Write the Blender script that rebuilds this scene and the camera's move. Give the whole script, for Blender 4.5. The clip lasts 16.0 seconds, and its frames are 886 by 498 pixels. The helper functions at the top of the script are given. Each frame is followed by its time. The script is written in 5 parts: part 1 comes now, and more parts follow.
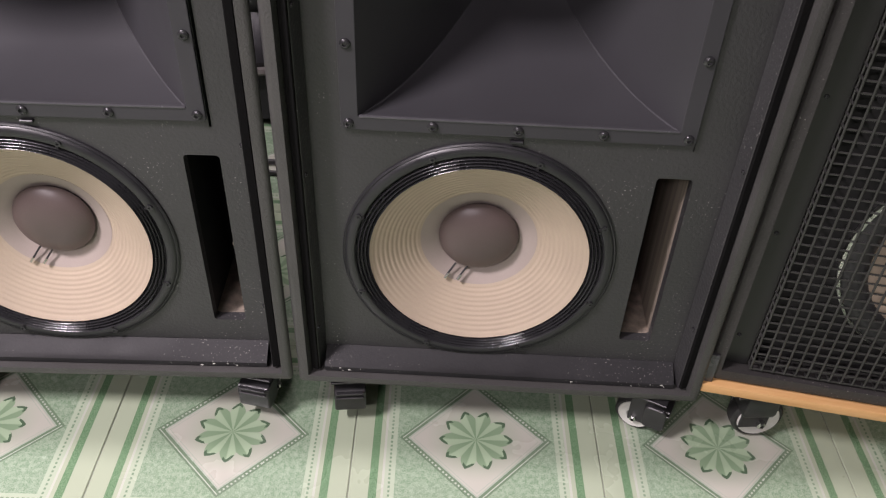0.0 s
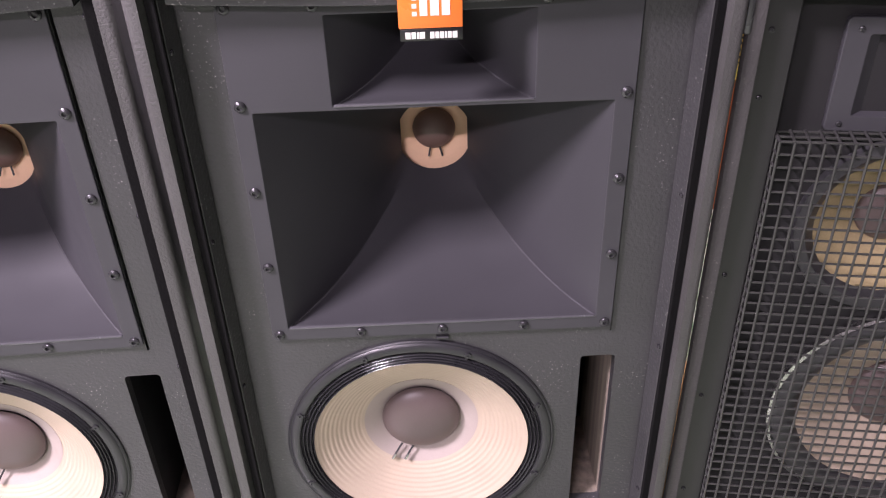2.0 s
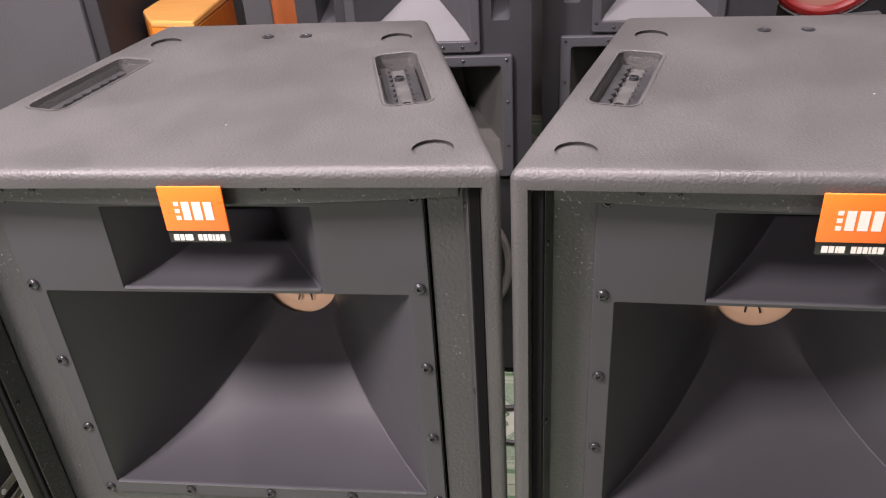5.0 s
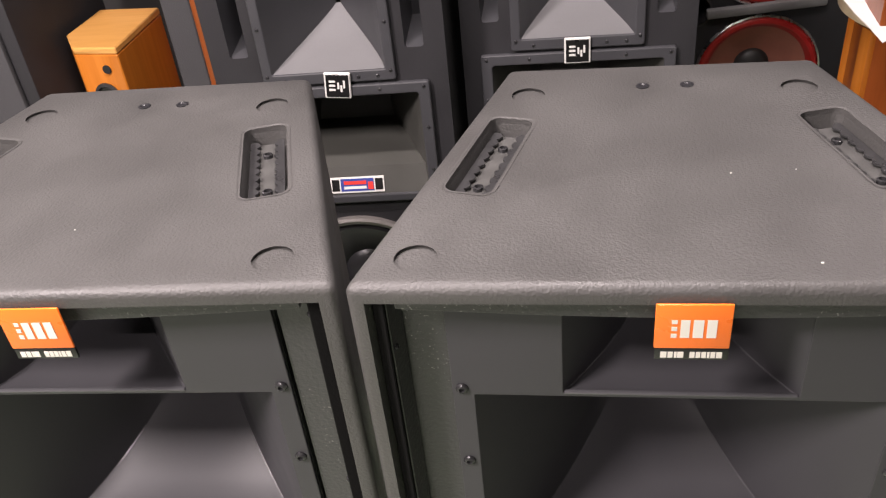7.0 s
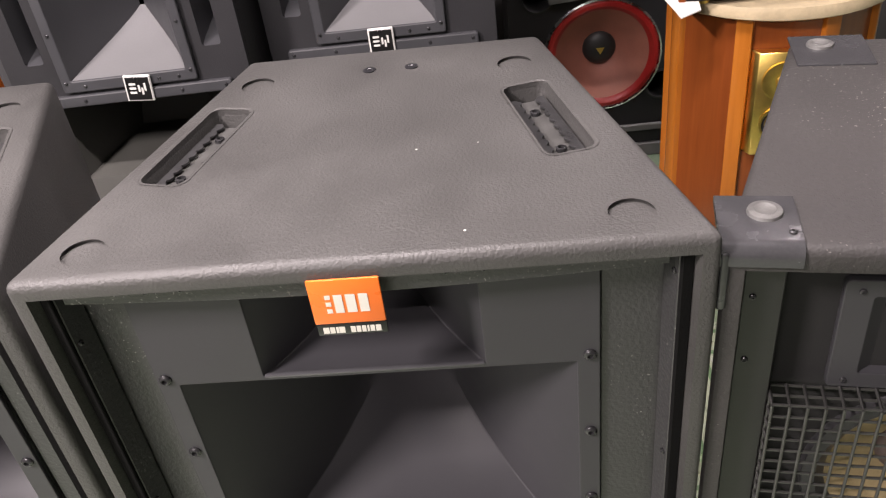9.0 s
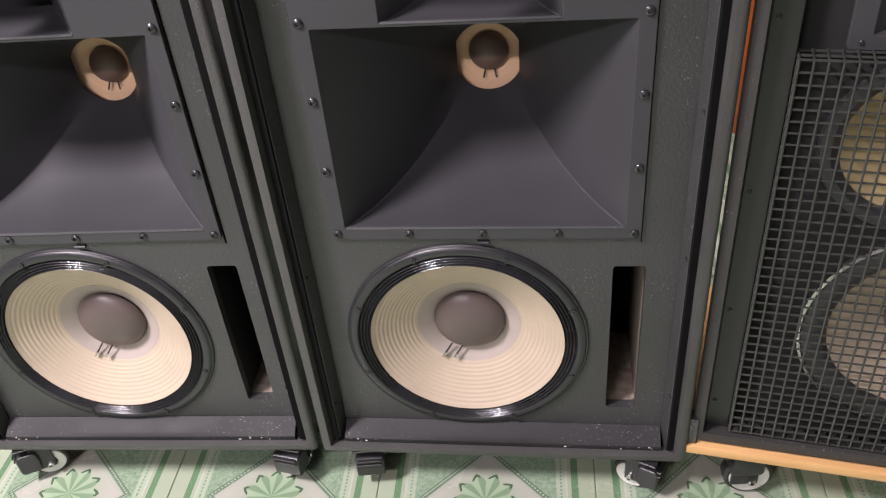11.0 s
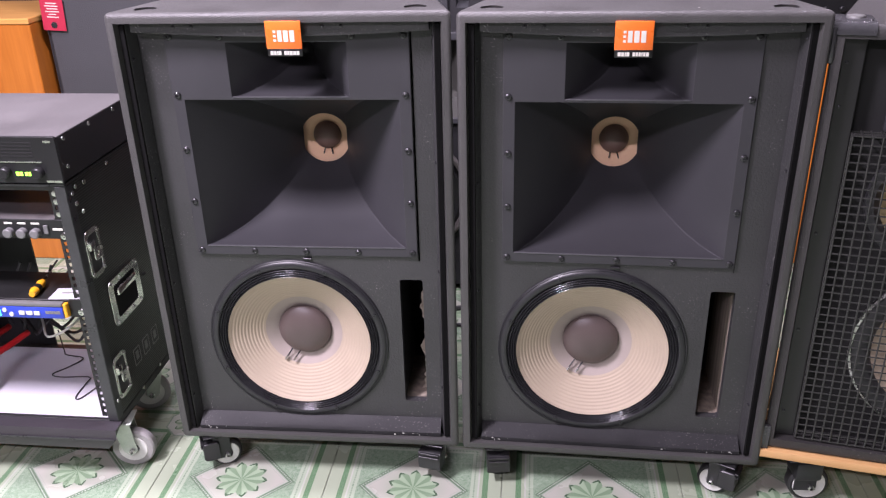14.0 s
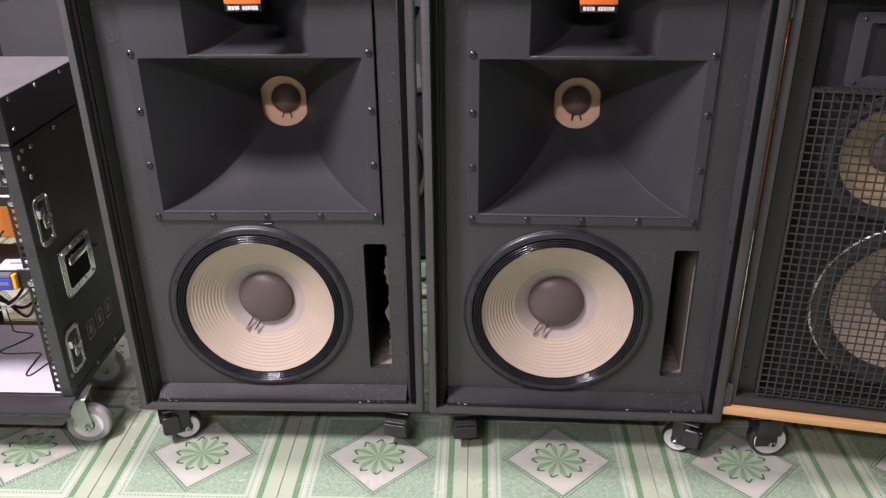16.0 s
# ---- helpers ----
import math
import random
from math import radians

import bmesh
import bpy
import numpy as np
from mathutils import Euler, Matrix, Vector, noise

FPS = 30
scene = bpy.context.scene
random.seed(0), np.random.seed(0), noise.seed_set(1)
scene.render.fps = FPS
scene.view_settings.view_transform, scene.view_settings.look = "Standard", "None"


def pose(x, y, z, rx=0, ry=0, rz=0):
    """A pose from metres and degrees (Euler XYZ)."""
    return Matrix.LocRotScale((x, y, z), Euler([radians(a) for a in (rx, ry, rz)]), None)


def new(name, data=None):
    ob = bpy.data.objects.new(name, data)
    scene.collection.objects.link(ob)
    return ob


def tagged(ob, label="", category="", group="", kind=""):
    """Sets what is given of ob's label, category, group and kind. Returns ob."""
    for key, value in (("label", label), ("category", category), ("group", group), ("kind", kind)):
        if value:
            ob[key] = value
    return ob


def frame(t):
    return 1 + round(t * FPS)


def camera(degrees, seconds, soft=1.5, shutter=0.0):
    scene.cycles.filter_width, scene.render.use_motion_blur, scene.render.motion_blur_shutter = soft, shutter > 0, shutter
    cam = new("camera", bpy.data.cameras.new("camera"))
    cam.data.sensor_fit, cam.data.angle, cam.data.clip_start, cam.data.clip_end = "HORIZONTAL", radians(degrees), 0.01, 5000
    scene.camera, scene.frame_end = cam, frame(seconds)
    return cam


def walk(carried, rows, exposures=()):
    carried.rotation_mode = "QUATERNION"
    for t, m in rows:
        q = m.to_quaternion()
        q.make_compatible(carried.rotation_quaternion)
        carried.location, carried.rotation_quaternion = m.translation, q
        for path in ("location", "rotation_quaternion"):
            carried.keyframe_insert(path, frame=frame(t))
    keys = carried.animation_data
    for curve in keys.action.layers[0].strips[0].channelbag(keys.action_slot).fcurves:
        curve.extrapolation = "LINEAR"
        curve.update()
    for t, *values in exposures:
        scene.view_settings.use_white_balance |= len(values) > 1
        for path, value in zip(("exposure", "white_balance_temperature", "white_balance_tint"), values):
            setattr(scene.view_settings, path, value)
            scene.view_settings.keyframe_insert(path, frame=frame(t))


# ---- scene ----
cam = camera(56.2, 16.0, 1.25)
METRES, EYE, TILT, LEAN, TURN = 2.434, 1.141, 0.0, 0.0, -0.7
ROWS = [
    (0.0, 0.0, 0.0, 0.0, 1.59, -39.43, -1.93),
    (0.5, 0.0235, -0.0075, 0.0028, -0.24, -38.83, -1.73),
    (1.0, 0.0333, -0.0049, 0.013, -0.78, -37.22, -0.68),
    (1.5, 0.0321, 0.0084, 0.0414, -1.44, -34.55, -0.06),
    (2.0, 0.0301, 0.0196, 0.0627, -2.57, -33.47, 1.66),
    (2.5, 0.0151, 0.032, 0.0698, -1.98, -33.03, 0.97),
    (3.0, -0.0025, 0.0484, 0.0774, -1.06, -32.05, 1.45),
    (3.5, -0.0321, 0.057, 0.0829, 1.52, -31.02, 1.36),
    (4.0, -0.074, 0.0595, 0.0903, 5.89, -30.25, 1.46),
    (6.5, -0.0537, 0.1248, 0.1577, 7.85, -34.97, 4.1),
    (7.0, -0.011, 0.1286, 0.1614, 6.06, -34.86, 5.3),
    (7.5, 0.026, 0.133, 0.1661, 3.56, -34.83, 5.92),
    (8.0, 0.0549, 0.1299, 0.1677, 2.24, -34.7, 6.18),
    (8.5, 0.0795, 0.128, 0.164, 1.68, -34.84, 6.01),
    (9.0, 0.098, 0.1282, 0.1468, 0.84, -35.44, 6.26),
    (9.5, 0.0973, 0.1144, 0.1141, 1.39, -36.71, 5.57),
    (10.0, 0.0861, 0.0811, 0.0845, 0.74, -37.49, 4.47),
    (12.5, 0.0478, -0.1879, 0.0622, 13.7, -30.63, 4.04),
    (13.0, 0.0124, -0.2143, 0.0699, 10.1, -27.23, 3.78),
    (13.5, -0.0194, -0.2393, 0.0752, 8.41, -25.56, 2.22),
    (14.0, -0.0282, -0.2519, 0.0745, 6.55, -25.12, 1.34),
    (14.5, -0.0279, -0.2577, 0.0728, 6.33, -25.11, 1.61),
    (15.0, -0.0355, -0.2631, 0.0696, 5.77, -24.87, 1.1),
    (15.5, -0.0451, -0.263, 0.0598, 5.42, -26.32, 0.21),
    (16.0, -0.0401, -0.253, 0.0523, 3.17, -26.11, 0.6),
]
walk(cam, [(t, pose(0, 0, EYE, TILT, LEAN, TURN) @ pose(METRES * x, METRES * y, METRES * z, 90 + pitch, roll, yaw)) for t, x, y, z, yaw, pitch, roll in ROWS],
     [(0, -0.38, 6500, 28), (1, -0.10, 6350, 36), (2, 0.53, 6250, 41), (3, 0.30, 6350, 38), (4, 0.28, 6450, 33), (6.5, -0.10, 6900, 24), (9.2, 0.07, 6800, 24), (10, 0.40, 6600, 20), (12.5, -0.36, 6300, 37), (14, 0.0, 6050, 37), (15, 0.02, 6150, 34), (16, -0.25, 6300, 33)])

# ---- world and lights ----
world = bpy.data.worlds.new("room_air")
scene.world = world
world.use_nodes = True
world.node_tree.nodes["Background"].inputs[0].default_value = (0.55, 0.6, 0.65, 1)
world.node_tree.nodes["Background"].inputs[1].default_value = 0.001


def area(name, x, y, z, sx, sy, watts, color, rx=0, ry=0, rz=0):
    d = bpy.data.lights.new(name, "AREA")
    d.shape, d.size, d.size_y, d.energy, d.color = "RECTANGLE", sx, sy, watts, color
    ob = new(name, d)
    ob.matrix_basis = pose(x, y, z, rx, ry, rz)
    return ob


WHITE = (1.0, 0.97, 0.95)
# Unseen lamps: three placed from shadow directions, last two added to fill the back.
LAMPS = [(-0.25, 1.02, 90, 84, 1.15), (-1.6, -0.2, 0, 200, 0.6), (-1.3, -2.2, 90, 120, 1.15), (1.9, 2.5, 90, 36, 1.15), (-2.2, 2.3, 90, 7, 1.15)]
for tx, ty, tr, watts, long in LAMPS:
    area("unseen_lamp", tx, ty, 2.86, 0.09, long, watts, WHITE, 0, 0, tr)


# ---- node helper ----
class V:
    """A value in a node tree, with plain arithmetic."""
    def __init__(self, tree, sock):
        self.t, self.s = tree, sock

    def op(self, kind, *others, clamp=False):
        n = self.t.nodes.new("ShaderNodeMath")
        n.operation, n.use_clamp = kind, clamp
        for i, o in enumerate((self, *others)):
            if isinstance(o, V):
                self.t.links.new(o.s, n.inputs[i])
            else:
                n.inputs[i].default_value = o
        return V(self.t, n.outputs[0])

    def __add__(self, o): return self.op("ADD", o)
    def __sub__(self, o): return self.op("SUBTRACT", o)
    def __mul__(self, o): return self.op("MULTIPLY", o)
    def __truediv__(self, o): return self.op("DIVIDE", o)
    def abs(self): return self.op("ABSOLUTE")
    def lt(self, o): return self.op("LESS_THAN", o)
    def gt(self, o): return self.op("GREATER_THAN", o)
    def min(self, o): return self.op("MINIMUM", o)
    def max(self, o): return self.op("MAXIMUM", o)
    def ramp(self, a, b):
        """0 at a, 1 at b."""
        n = self.t.nodes.new("ShaderNodeMapRange")
        self.t.links.new(self.s, n.inputs[0])
        n.inputs[1].default_value, n.inputs[2].default_value = a, b
        return V(self.t, n.outputs[0])


def mix(tree, fac, a, b):
    n = tree.nodes.new("ShaderNodeMix")
    n.data_type = "RGBA"
    for i, v in ((0, fac), (6, a), (7, b)):
        if isinstance(v, V):
            tree.links.new(v.s, n.inputs[i])
        elif hasattr(v, "is_output"):
            tree.links.new(v, n.inputs[i])
        else:
            n.inputs[i].default_value = v if i == 0 else (*v, 1)
    return n.outputs[2]


def noise_of(tree, scale, detail=3, rough=0.55, vec=None, kind="Object"):
    n = tree.nodes.new("ShaderNodeTexNoise")
    n.inputs["Scale"].default_value, n.inputs["Detail"].default_value, n.inputs["Roughness"].default_value = scale, detail, rough
    if vec is None:
        vec = tree.nodes.new("ShaderNodeTexCoord").outputs[kind]
    tree.links.new(vec, n.inputs["Vector"])
    return V(tree, n.outputs[0])


def stretched(tree, sx, sy, sz):
    c = tree.nodes.new("ShaderNodeTexCoord")
    m = tree.nodes.new("ShaderNodeMapping")
    m.inputs["Scale"].default_value = (sx, sy, sz)
    tree.links.new(c.outputs["Object"], m.inputs["Vector"])
    return m.outputs[0]


def bare(name):
    m = bpy.data.materials.new(name)
    m.use_nodes = True
    return m, m.node_tree, m.node_tree.nodes["Principled BSDF"]


def bump(tree, bsdf, height, strength, distance):
    b = tree.nodes.new("ShaderNodeBump")
    b.inputs["Strength"].default_value, b.inputs["Distance"].default_value = strength, distance
    tree.links.new(height.s, b.inputs["Height"])
    tree.links.new(b.outputs[0], bsdf.inputs["Normal"])


def surface(name, base, rough=0.5, metal=0.0, vary=0.25, scale=9, grain=220, relief=0.25, dist=0.001, flecks=0.0, spec=0.5, wear=(0.13, 0.125, 0.12)):
    """A paint, plastic or metal with broad stains, fine grain, relief and, if wanted, pale chips."""
    m, t, p = bare(name)
    broad, fine = noise_of(t, scale, 4), noise_of(t, grain, 2)
    dark = tuple(c * (1 - vary) for c in base)
    light = tuple(min(1, c * (1 + vary)) for c in base)
    col = mix(t, (broad * 0.7 + fine * 0.3).ramp(0.3, 0.7), dark, light)
    if flecks:
        chip = noise_of(t, 290, 1).ramp(0.70 - flecks * 0.04, 0.75) * noise_of(t, 7, 3).ramp(0.46, 0.62)
        col = mix(t, chip, col, wear)
    t.links.new(col, p.inputs["Base Color"])
    r = broad.ramp(0.3, 0.7) * 0.14 + (rough - 0.07)
    t.links.new(r.s, p.inputs["Roughness"])
    p.inputs["Metallic"].default_value = metal
    p.inputs["Specular IOR Level"].default_value = spec
    if relief:
        bump(t, p, fine, relief, dist)
    return m


def wood(name, a, b, rough=0.35, across=(60, 60, 3), coat=0.0):
    m, t, p = bare(name)
    vec = stretched(t, *across)
    g = noise_of(t, 1.0, 5, 0.6, vec)
    h = noise_of(t, 4.0, 3, 0.6)
    t.links.new(mix(t, (g * 0.75 + h * 0.25).ramp(0.32, 0.68), a, b), p.inputs["Base Color"])
    p.inputs["Roughness"].default_value = rough
    p.inputs["Coat Weight"].default_value = coat
    bump(t, p, g, 0.08, 0.001)
    return m


TEX_BLACK = surface("textured_black_coating", (0.056, 0.055, 0.053), 0.50, 0, 0.2, 7, 300, 0.6, 0.0015)
# flecks are paint chips, made denser to give the textured paint's sparkle too
BAFFLE = surface("black_baffle_paint", (0.037, 0.0368, 0.038), 0.42, 0, 0.2, 6, 200, 0.6, 0.0016, flecks=0.9, wear=(0.30, 0.29, 0.28))
HORN = surface("satin_black_horn_plastic", (0.041, 0.0405, 0.0445), 0.46, 0, 0.10, 5, 700, 0.05, 0.0002, spec=0.32)
SCREW = surface("black_screw_steel", (0.055, 0.055, 0.058), 0.25, 0.6, 0.2, 60, 900, 0)
STEEL = surface("bright_zinc_steel", (0.62, 0.62, 0.6), 0.26, 1.0, 0.2, 30, 700, 0.05)
RUBBER = surface("black_rubber", (0.02, 0.02, 0.02), 0.5, 0, 0.2, 40, 500, 0.1)
PLASTIC = surface("black_caster_plastic", (0.02, 0.02, 0.021), 0.35, 0, 0.2, 40, 500, 0.1)
PALEWHEEL = surface("pale_grey_wheel_plastic", (0.62, 0.62, 0.58), 0.4, 0, 0.12, 40, 500, 0.05)
GASKET = surface("glossy_black_doped_cloth", (0.022, 0.022, 0.024), 0.19, 0, 0.2, 30, 260, 0.4, 0.0008, spec=0.7)
FRAMEBLK = surface("black_cast_frame", (0.018, 0.018, 0.020), 0.38, 0, 0.2, 30, 400, 0.2)
CONE = surface("beige_paper_cone", (0.415, 0.338, 0.255), 0.75, 0, 0.07, 14, 420, 0.15, 0.0005)
MIDCAP = surface("warm_brown_dust_dome", (0.17, 0.105, 0.085), 0.42, 0, 0.1, 14, 500, 0.1, 0.0004)
CAP = surface("grey_brown_dust_dome", (0.090, 0.066, 0.062), 0.4, 0, 0.12, 14, 500, 0.1, 0.0004)
ORANGE = surface("orange_badge_enamel", (0.86, 0.17, 0.02), 0.3, 0, 0.04, 20, 400, 0)
WHITEINK = surface("white_badge_ink", (0.66, 0.64, 0.58), 0.4, 0, 0.05, 30, 400, 0)
BLACKINK = surface("black_badge_ink", (0.01, 0.01, 0.01), 0.3, 0, 0.05, 30, 400, 0)
TRACK = surface("worn_steel_track", (0.035, 0.035, 0.036), 0.32, 0.2, 0.3, 50, 300, 0.2)
TRACKBED = surface("grey_steel_track_bed", (0.075, 0.075, 0.072), 0.42, 0.2, 0.25, 40, 300, 0.1)
CONERING = surface("grey_beige_cone_centre", (0.33, 0.28, 0.25), 0.65, 0, 0.08, 14, 420, 0.12, 0.0004)
SILL = surface("scuffed_black_sill_paint", (0.018, 0.018, 0.019), 0.6, 0, 0.35, 12, 240, 0.3, 0.001, flecks=0.6, wear=(0.2, 0.19, 0.18), spec=0.3)
MIDCONE = surface("warm_beige_paper_cone", (0.86, 0.56, 0.35), 0.75, 0, 0.07, 14, 420, 0.15, 0.0005)
MATTBLACK = surface("matt_black_strip", (0.006, 0.006, 0.006), 0.95, 0, 0.2, 30, 300, 0.5, 0.001, spec=0.1)
OLDWOOD = wood("raw_grey_brown_plywood", (0.11, 0.092, 0.075), (0.32, 0.265, 0.21), 0.8)
PINE = wood("pale_pine_board", (0.52, 0.28, 0.10), (0.68, 0.42, 0.19), 0.5, (4, 60, 60))
TEAK = wood("orange_varnished_wood", (0.40, 0.115, 0.010), (0.54, 0.175, 0.024), 0.3, (50, 50, 3), 0.4)
CHERRY = wood("red_brown_veneer", (0.20, 0.045, 0.010), (0.28, 0.07, 0.015), 0.3, (50, 50, 3), 0.3)
DARKCAB = surface("dark_speaker_carpet", (0.0135, 0.0135, 0.0155), 0.7, 0, 0.2, 9, 300, 0.4, 0.0012)
EVGREY = surface("grey_black_horn_moulding", (0.042, 0.043, 0.047), 0.48, 0, 0.15, 7, 400, 0.15)
HORNLIT = surface("lit_grey_horn_tongue", (0.15, 0.15, 0.153), 0.42, 0, 0.1, 6, 300, 0.1)
# paler and glossier than HORN, to draw highlight lines along horn edges
HIGHLIGHT = surface("paler_black_highlight_bead", (0.07, 0.07, 0.075), 0.22, 0, 0.1, 20, 300, 0)
BASSGREY = surface("grey_bass_horn_moulding", (0.062, 0.062, 0.056), 0.45, 0, 0.15, 7, 400, 0.1)
SHELLDARK = surface("matt_black_interior", (0.008, 0.008, 0.008), 0.9, 0, 0.2, 9, 200, 0.2)


# ---- mesh helpers ----
def thing(name, m, label, category, group=""):
    return_ob = new(name)
    return_ob.empty_display_size = 0.05
    return_ob.matrix_basis = m
    return tagged(return_ob, label, category, group)


def finish(me, material, angle=35):
    me.materials.clear()
    me.materials.append(material)
    me.shade_smooth()
    me.set_sharp_from_angle(angle=radians(angle))
    return me


def part(name, bm, material, parent, label="", m=None, angle=35):
    """Link a bmesh or a mesh as one mesh object under a thing or a part."""
    if isinstance(bm, bmesh.types.BMesh):
        me = bpy.data.meshes.new(name)
        bmesh.ops.recalc_face_normals(bm, faces=bm.faces)
        bm.to_mesh(me)
        bm.free()
    else:
        me = bm
    ob = new(name, finish(me, material, angle))
    ob.parent = parent
    if m is not None:
        ob.matrix_basis = m
    if label:
        tagged(ob, label)
    return ob


def shared(name, mesh, parent, m):
    ob = new(name, mesh)
    ob.parent = parent
    ob.matrix_basis = m
    return ob


def box(x0, x1, y0, y1, z0, z1, r=0.0, seg=2, bm=None):
    b = bmesh.new()
    bmesh.ops.create_cube(b, size=1, matrix=Matrix.LocRotScale(((x0 + x1) / 2, (y0 + y1) / 2, (z0 + z1) / 2), None, (x1 - x0, y1 - y0, z1 - z0)))
    if r:
        bmesh.ops.bevel(b, geom=b.edges[:], offset=r, segments=seg, profile=0.5, affect="EDGES")
    return joined(bm, b) if bm else b


def joined(into, other):
    me = bpy.data.meshes.new("tmp")
    other.to_mesh(me)
    other.free()
    into.from_mesh(me)
    bpy.data.meshes.remove(me)
    return into


def prism(poly, z0, z1, r=0.0, seg=3, bm=None):
    """A prism over a plan outline."""
    b = bmesh.new()
    low = [b.verts.new((x, y, z0)) for x, y in poly]
    top = [b.verts.new((x, y, z1)) for x, y in poly]
    n = len(poly)
    b.faces.new(low[::-1])
    b.faces.new(top)
    for i in range(n):
        b.faces.new((low[i], low[(i + 1) % n], top[(i + 1) % n], top[i]))
    bmesh.ops.recalc_face_normals(b, faces=b.faces)
    if r:
        bmesh.ops.bevel(b, geom=b.edges[:], offset=r, segments=seg, profile=0.5, affect="EDGES")
    return joined(bm, b) if bm else b


def lathe(profile, seg=64, bm=None, m=None):
    """Turn (radius, y) points round the y axis; facing -y."""
    b = bmesh.new()
    rings = []
    for r, y in profile:
        if r <= 1e-6:
            rings.append([b.verts.new((0, y, 0))])
        else:
            rings.append([b.verts.new((r * math.cos(2 * math.pi * i / seg), y, r * math.sin(2 * math.pi * i / seg))) for i in range(seg)])
    for a, c in zip(rings, rings[1:]):
        for i in range(seg):
            j = (i + 1) % seg
            if len(a) == 1 and len(c) == 1:
                continue
            if len(a) == 1:
                b.faces.new((a[0], c[i], c[j]))
            elif len(c) == 1:
                b.faces.new((a[i], a[j], c[0]))
            else:
                b.faces.new((a[i], a[j], c[j], c[i]))
    if m is not None:
        b.transform(m)
    return joined(bm, b) if bm else b


def rod(p, q, r, seg=10, bm=None):
    p, q = Vector(p), Vector(q)
    b = bmesh.new()
    turn = (q - p).to_track_quat("Z", "Y").to_matrix().to_4x4()
    bmesh.ops.create_cone(b, cap_ends=True, segments=seg, radius1=r, radius2=r, depth=(q - p).length, matrix=Matrix.Translation((p + q) / 2) @ turn)
    return joined(bm, b) if bm else b


def cable(points, r, seg=8, steps=8):
    """A round cable through points, smoothly."""
    pts = [Vector(p) for p in points]
    ext = [pts[0] * 2 - pts[1]] + pts + [pts[-1] * 2 - pts[-2]]
    path = []
    for i in range(1, len(ext) - 2):
        for k in range(steps):
            u = k / steps
            a, b_, c, d = ext[i - 1:i + 3]
            path.append(0.5 * (2 * b_ + (c - a) * u + (2 * a - 5 * b_ + 4 * c - d) * u * u + (3 * b_ - a - 3 * c + d) * u ** 3))
    path.append(pts[-1])
    b = bmesh.new()
    rings = []
    for i, p in enumerate(path):
        way = (path[min(i + 1, len(path) - 1)] - path[max(i - 1, 0)]).normalized()
        q = way.to_track_quat("Z", "Y")
        rings.append([b.verts.new(p + q @ Vector((r * math.cos(2 * math.pi * k / seg), r * math.sin(2 * math.pi * k / seg), 0))) for k in range(seg)])
    for a, c in zip(rings, rings[1:]):
        for k in range(seg):
            b.faces.new((a[k], a[(k + 1) % seg], c[(k + 1) % seg], c[k]))
    b.faces.new(rings[0][::-1])
    b.faces.new(rings[-1])
    return b


def rrect(x0, x1, z0, z1, r=0.004, n=4):
    out = []
    for cx, cz, a0 in ((x1 - r, z1 - r, 0), (x0 + r, z1 - r, 90), (x0 + r, z0 + r, 180), (x1 - r, z0 + r, 270)):
        for k in range(n + 1):
            a = radians(a0 + 90 * k / n)
            out.append((cx + r * math.cos(a), cz + r * math.sin(a)))
    return out


def circle(cx, cz, r, n=48):
    return [(cx + r * math.cos(2 * math.pi * k / n), cz + r * math.sin(2 * math.pi * k / n)) for k in range(n)]


def plate(outlines, y0, y1, bevel=0.0, flat=False):
    """A board in the x-z plane from y0 (front) to y1 with holes; outlines: outer first, then holes. flat: lie in x-y, from z=y0 to y1."""
    cu = bpy.data.curves.new("tmp", "CURVE")
    cu.dimensions, cu.fill_mode = "2D", "BOTH"
    cu.extrude, cu.bevel_depth, cu.bevel_resolution = max((y1 - y0) / 2 - bevel, 0), bevel, 1
    cu.offset = -bevel
    for pts in outlines:
        sp = cu.splines.new("POLY")
        sp.points.add(len(pts) - 1)
        for q, (x, z) in zip(sp.points, pts):
            q.co = (x, z, 0, 1)
        sp.use_cyclic_u = True
    ob = new("tmp", cu)
    me = bpy.data.meshes.new_from_object(ob.evaluated_get(bpy.context.evaluated_depsgraph_get()))
    bpy.data.objects.remove(ob)
    bpy.data.curves.remove(cu)
    me.transform(Matrix.Translation((0, 0, (y0 + y1) / 2)) if flat else Matrix.Translation((0, (y0 + y1) / 2, 0)) @ pose(0, 0, 0, 90))
    me.update()
    return me


def carved(bm, cutters):
    """bm less all the cutters."""
    me = bpy.data.meshes.new("tmp")
    bmesh.ops.recalc_face_normals(bm, faces=bm.faces)
    bm.to_mesh(me)
    bm.free()
    ob = new("tmp", me)
    temps = []
    for c in cutters:
        cm = bpy.data.meshes.new("tmp")
        bmesh.ops.recalc_face_normals(c, faces=c.faces)
        c.to_mesh(cm)
        c.free()
        co = new("tmp", cm)
        temps.append(co)
        mod = ob.modifiers.new("cut", "BOOLEAN")
        mod.operation, mod.solver, mod.object = "DIFFERENCE", "EXACT", co
    out = bpy.data.meshes.new_from_object(ob.evaluated_get(bpy.context.evaluated_depsgraph_get()))
    for o in [ob] + temps:
        bpy.data.objects.remove(o)
    return out


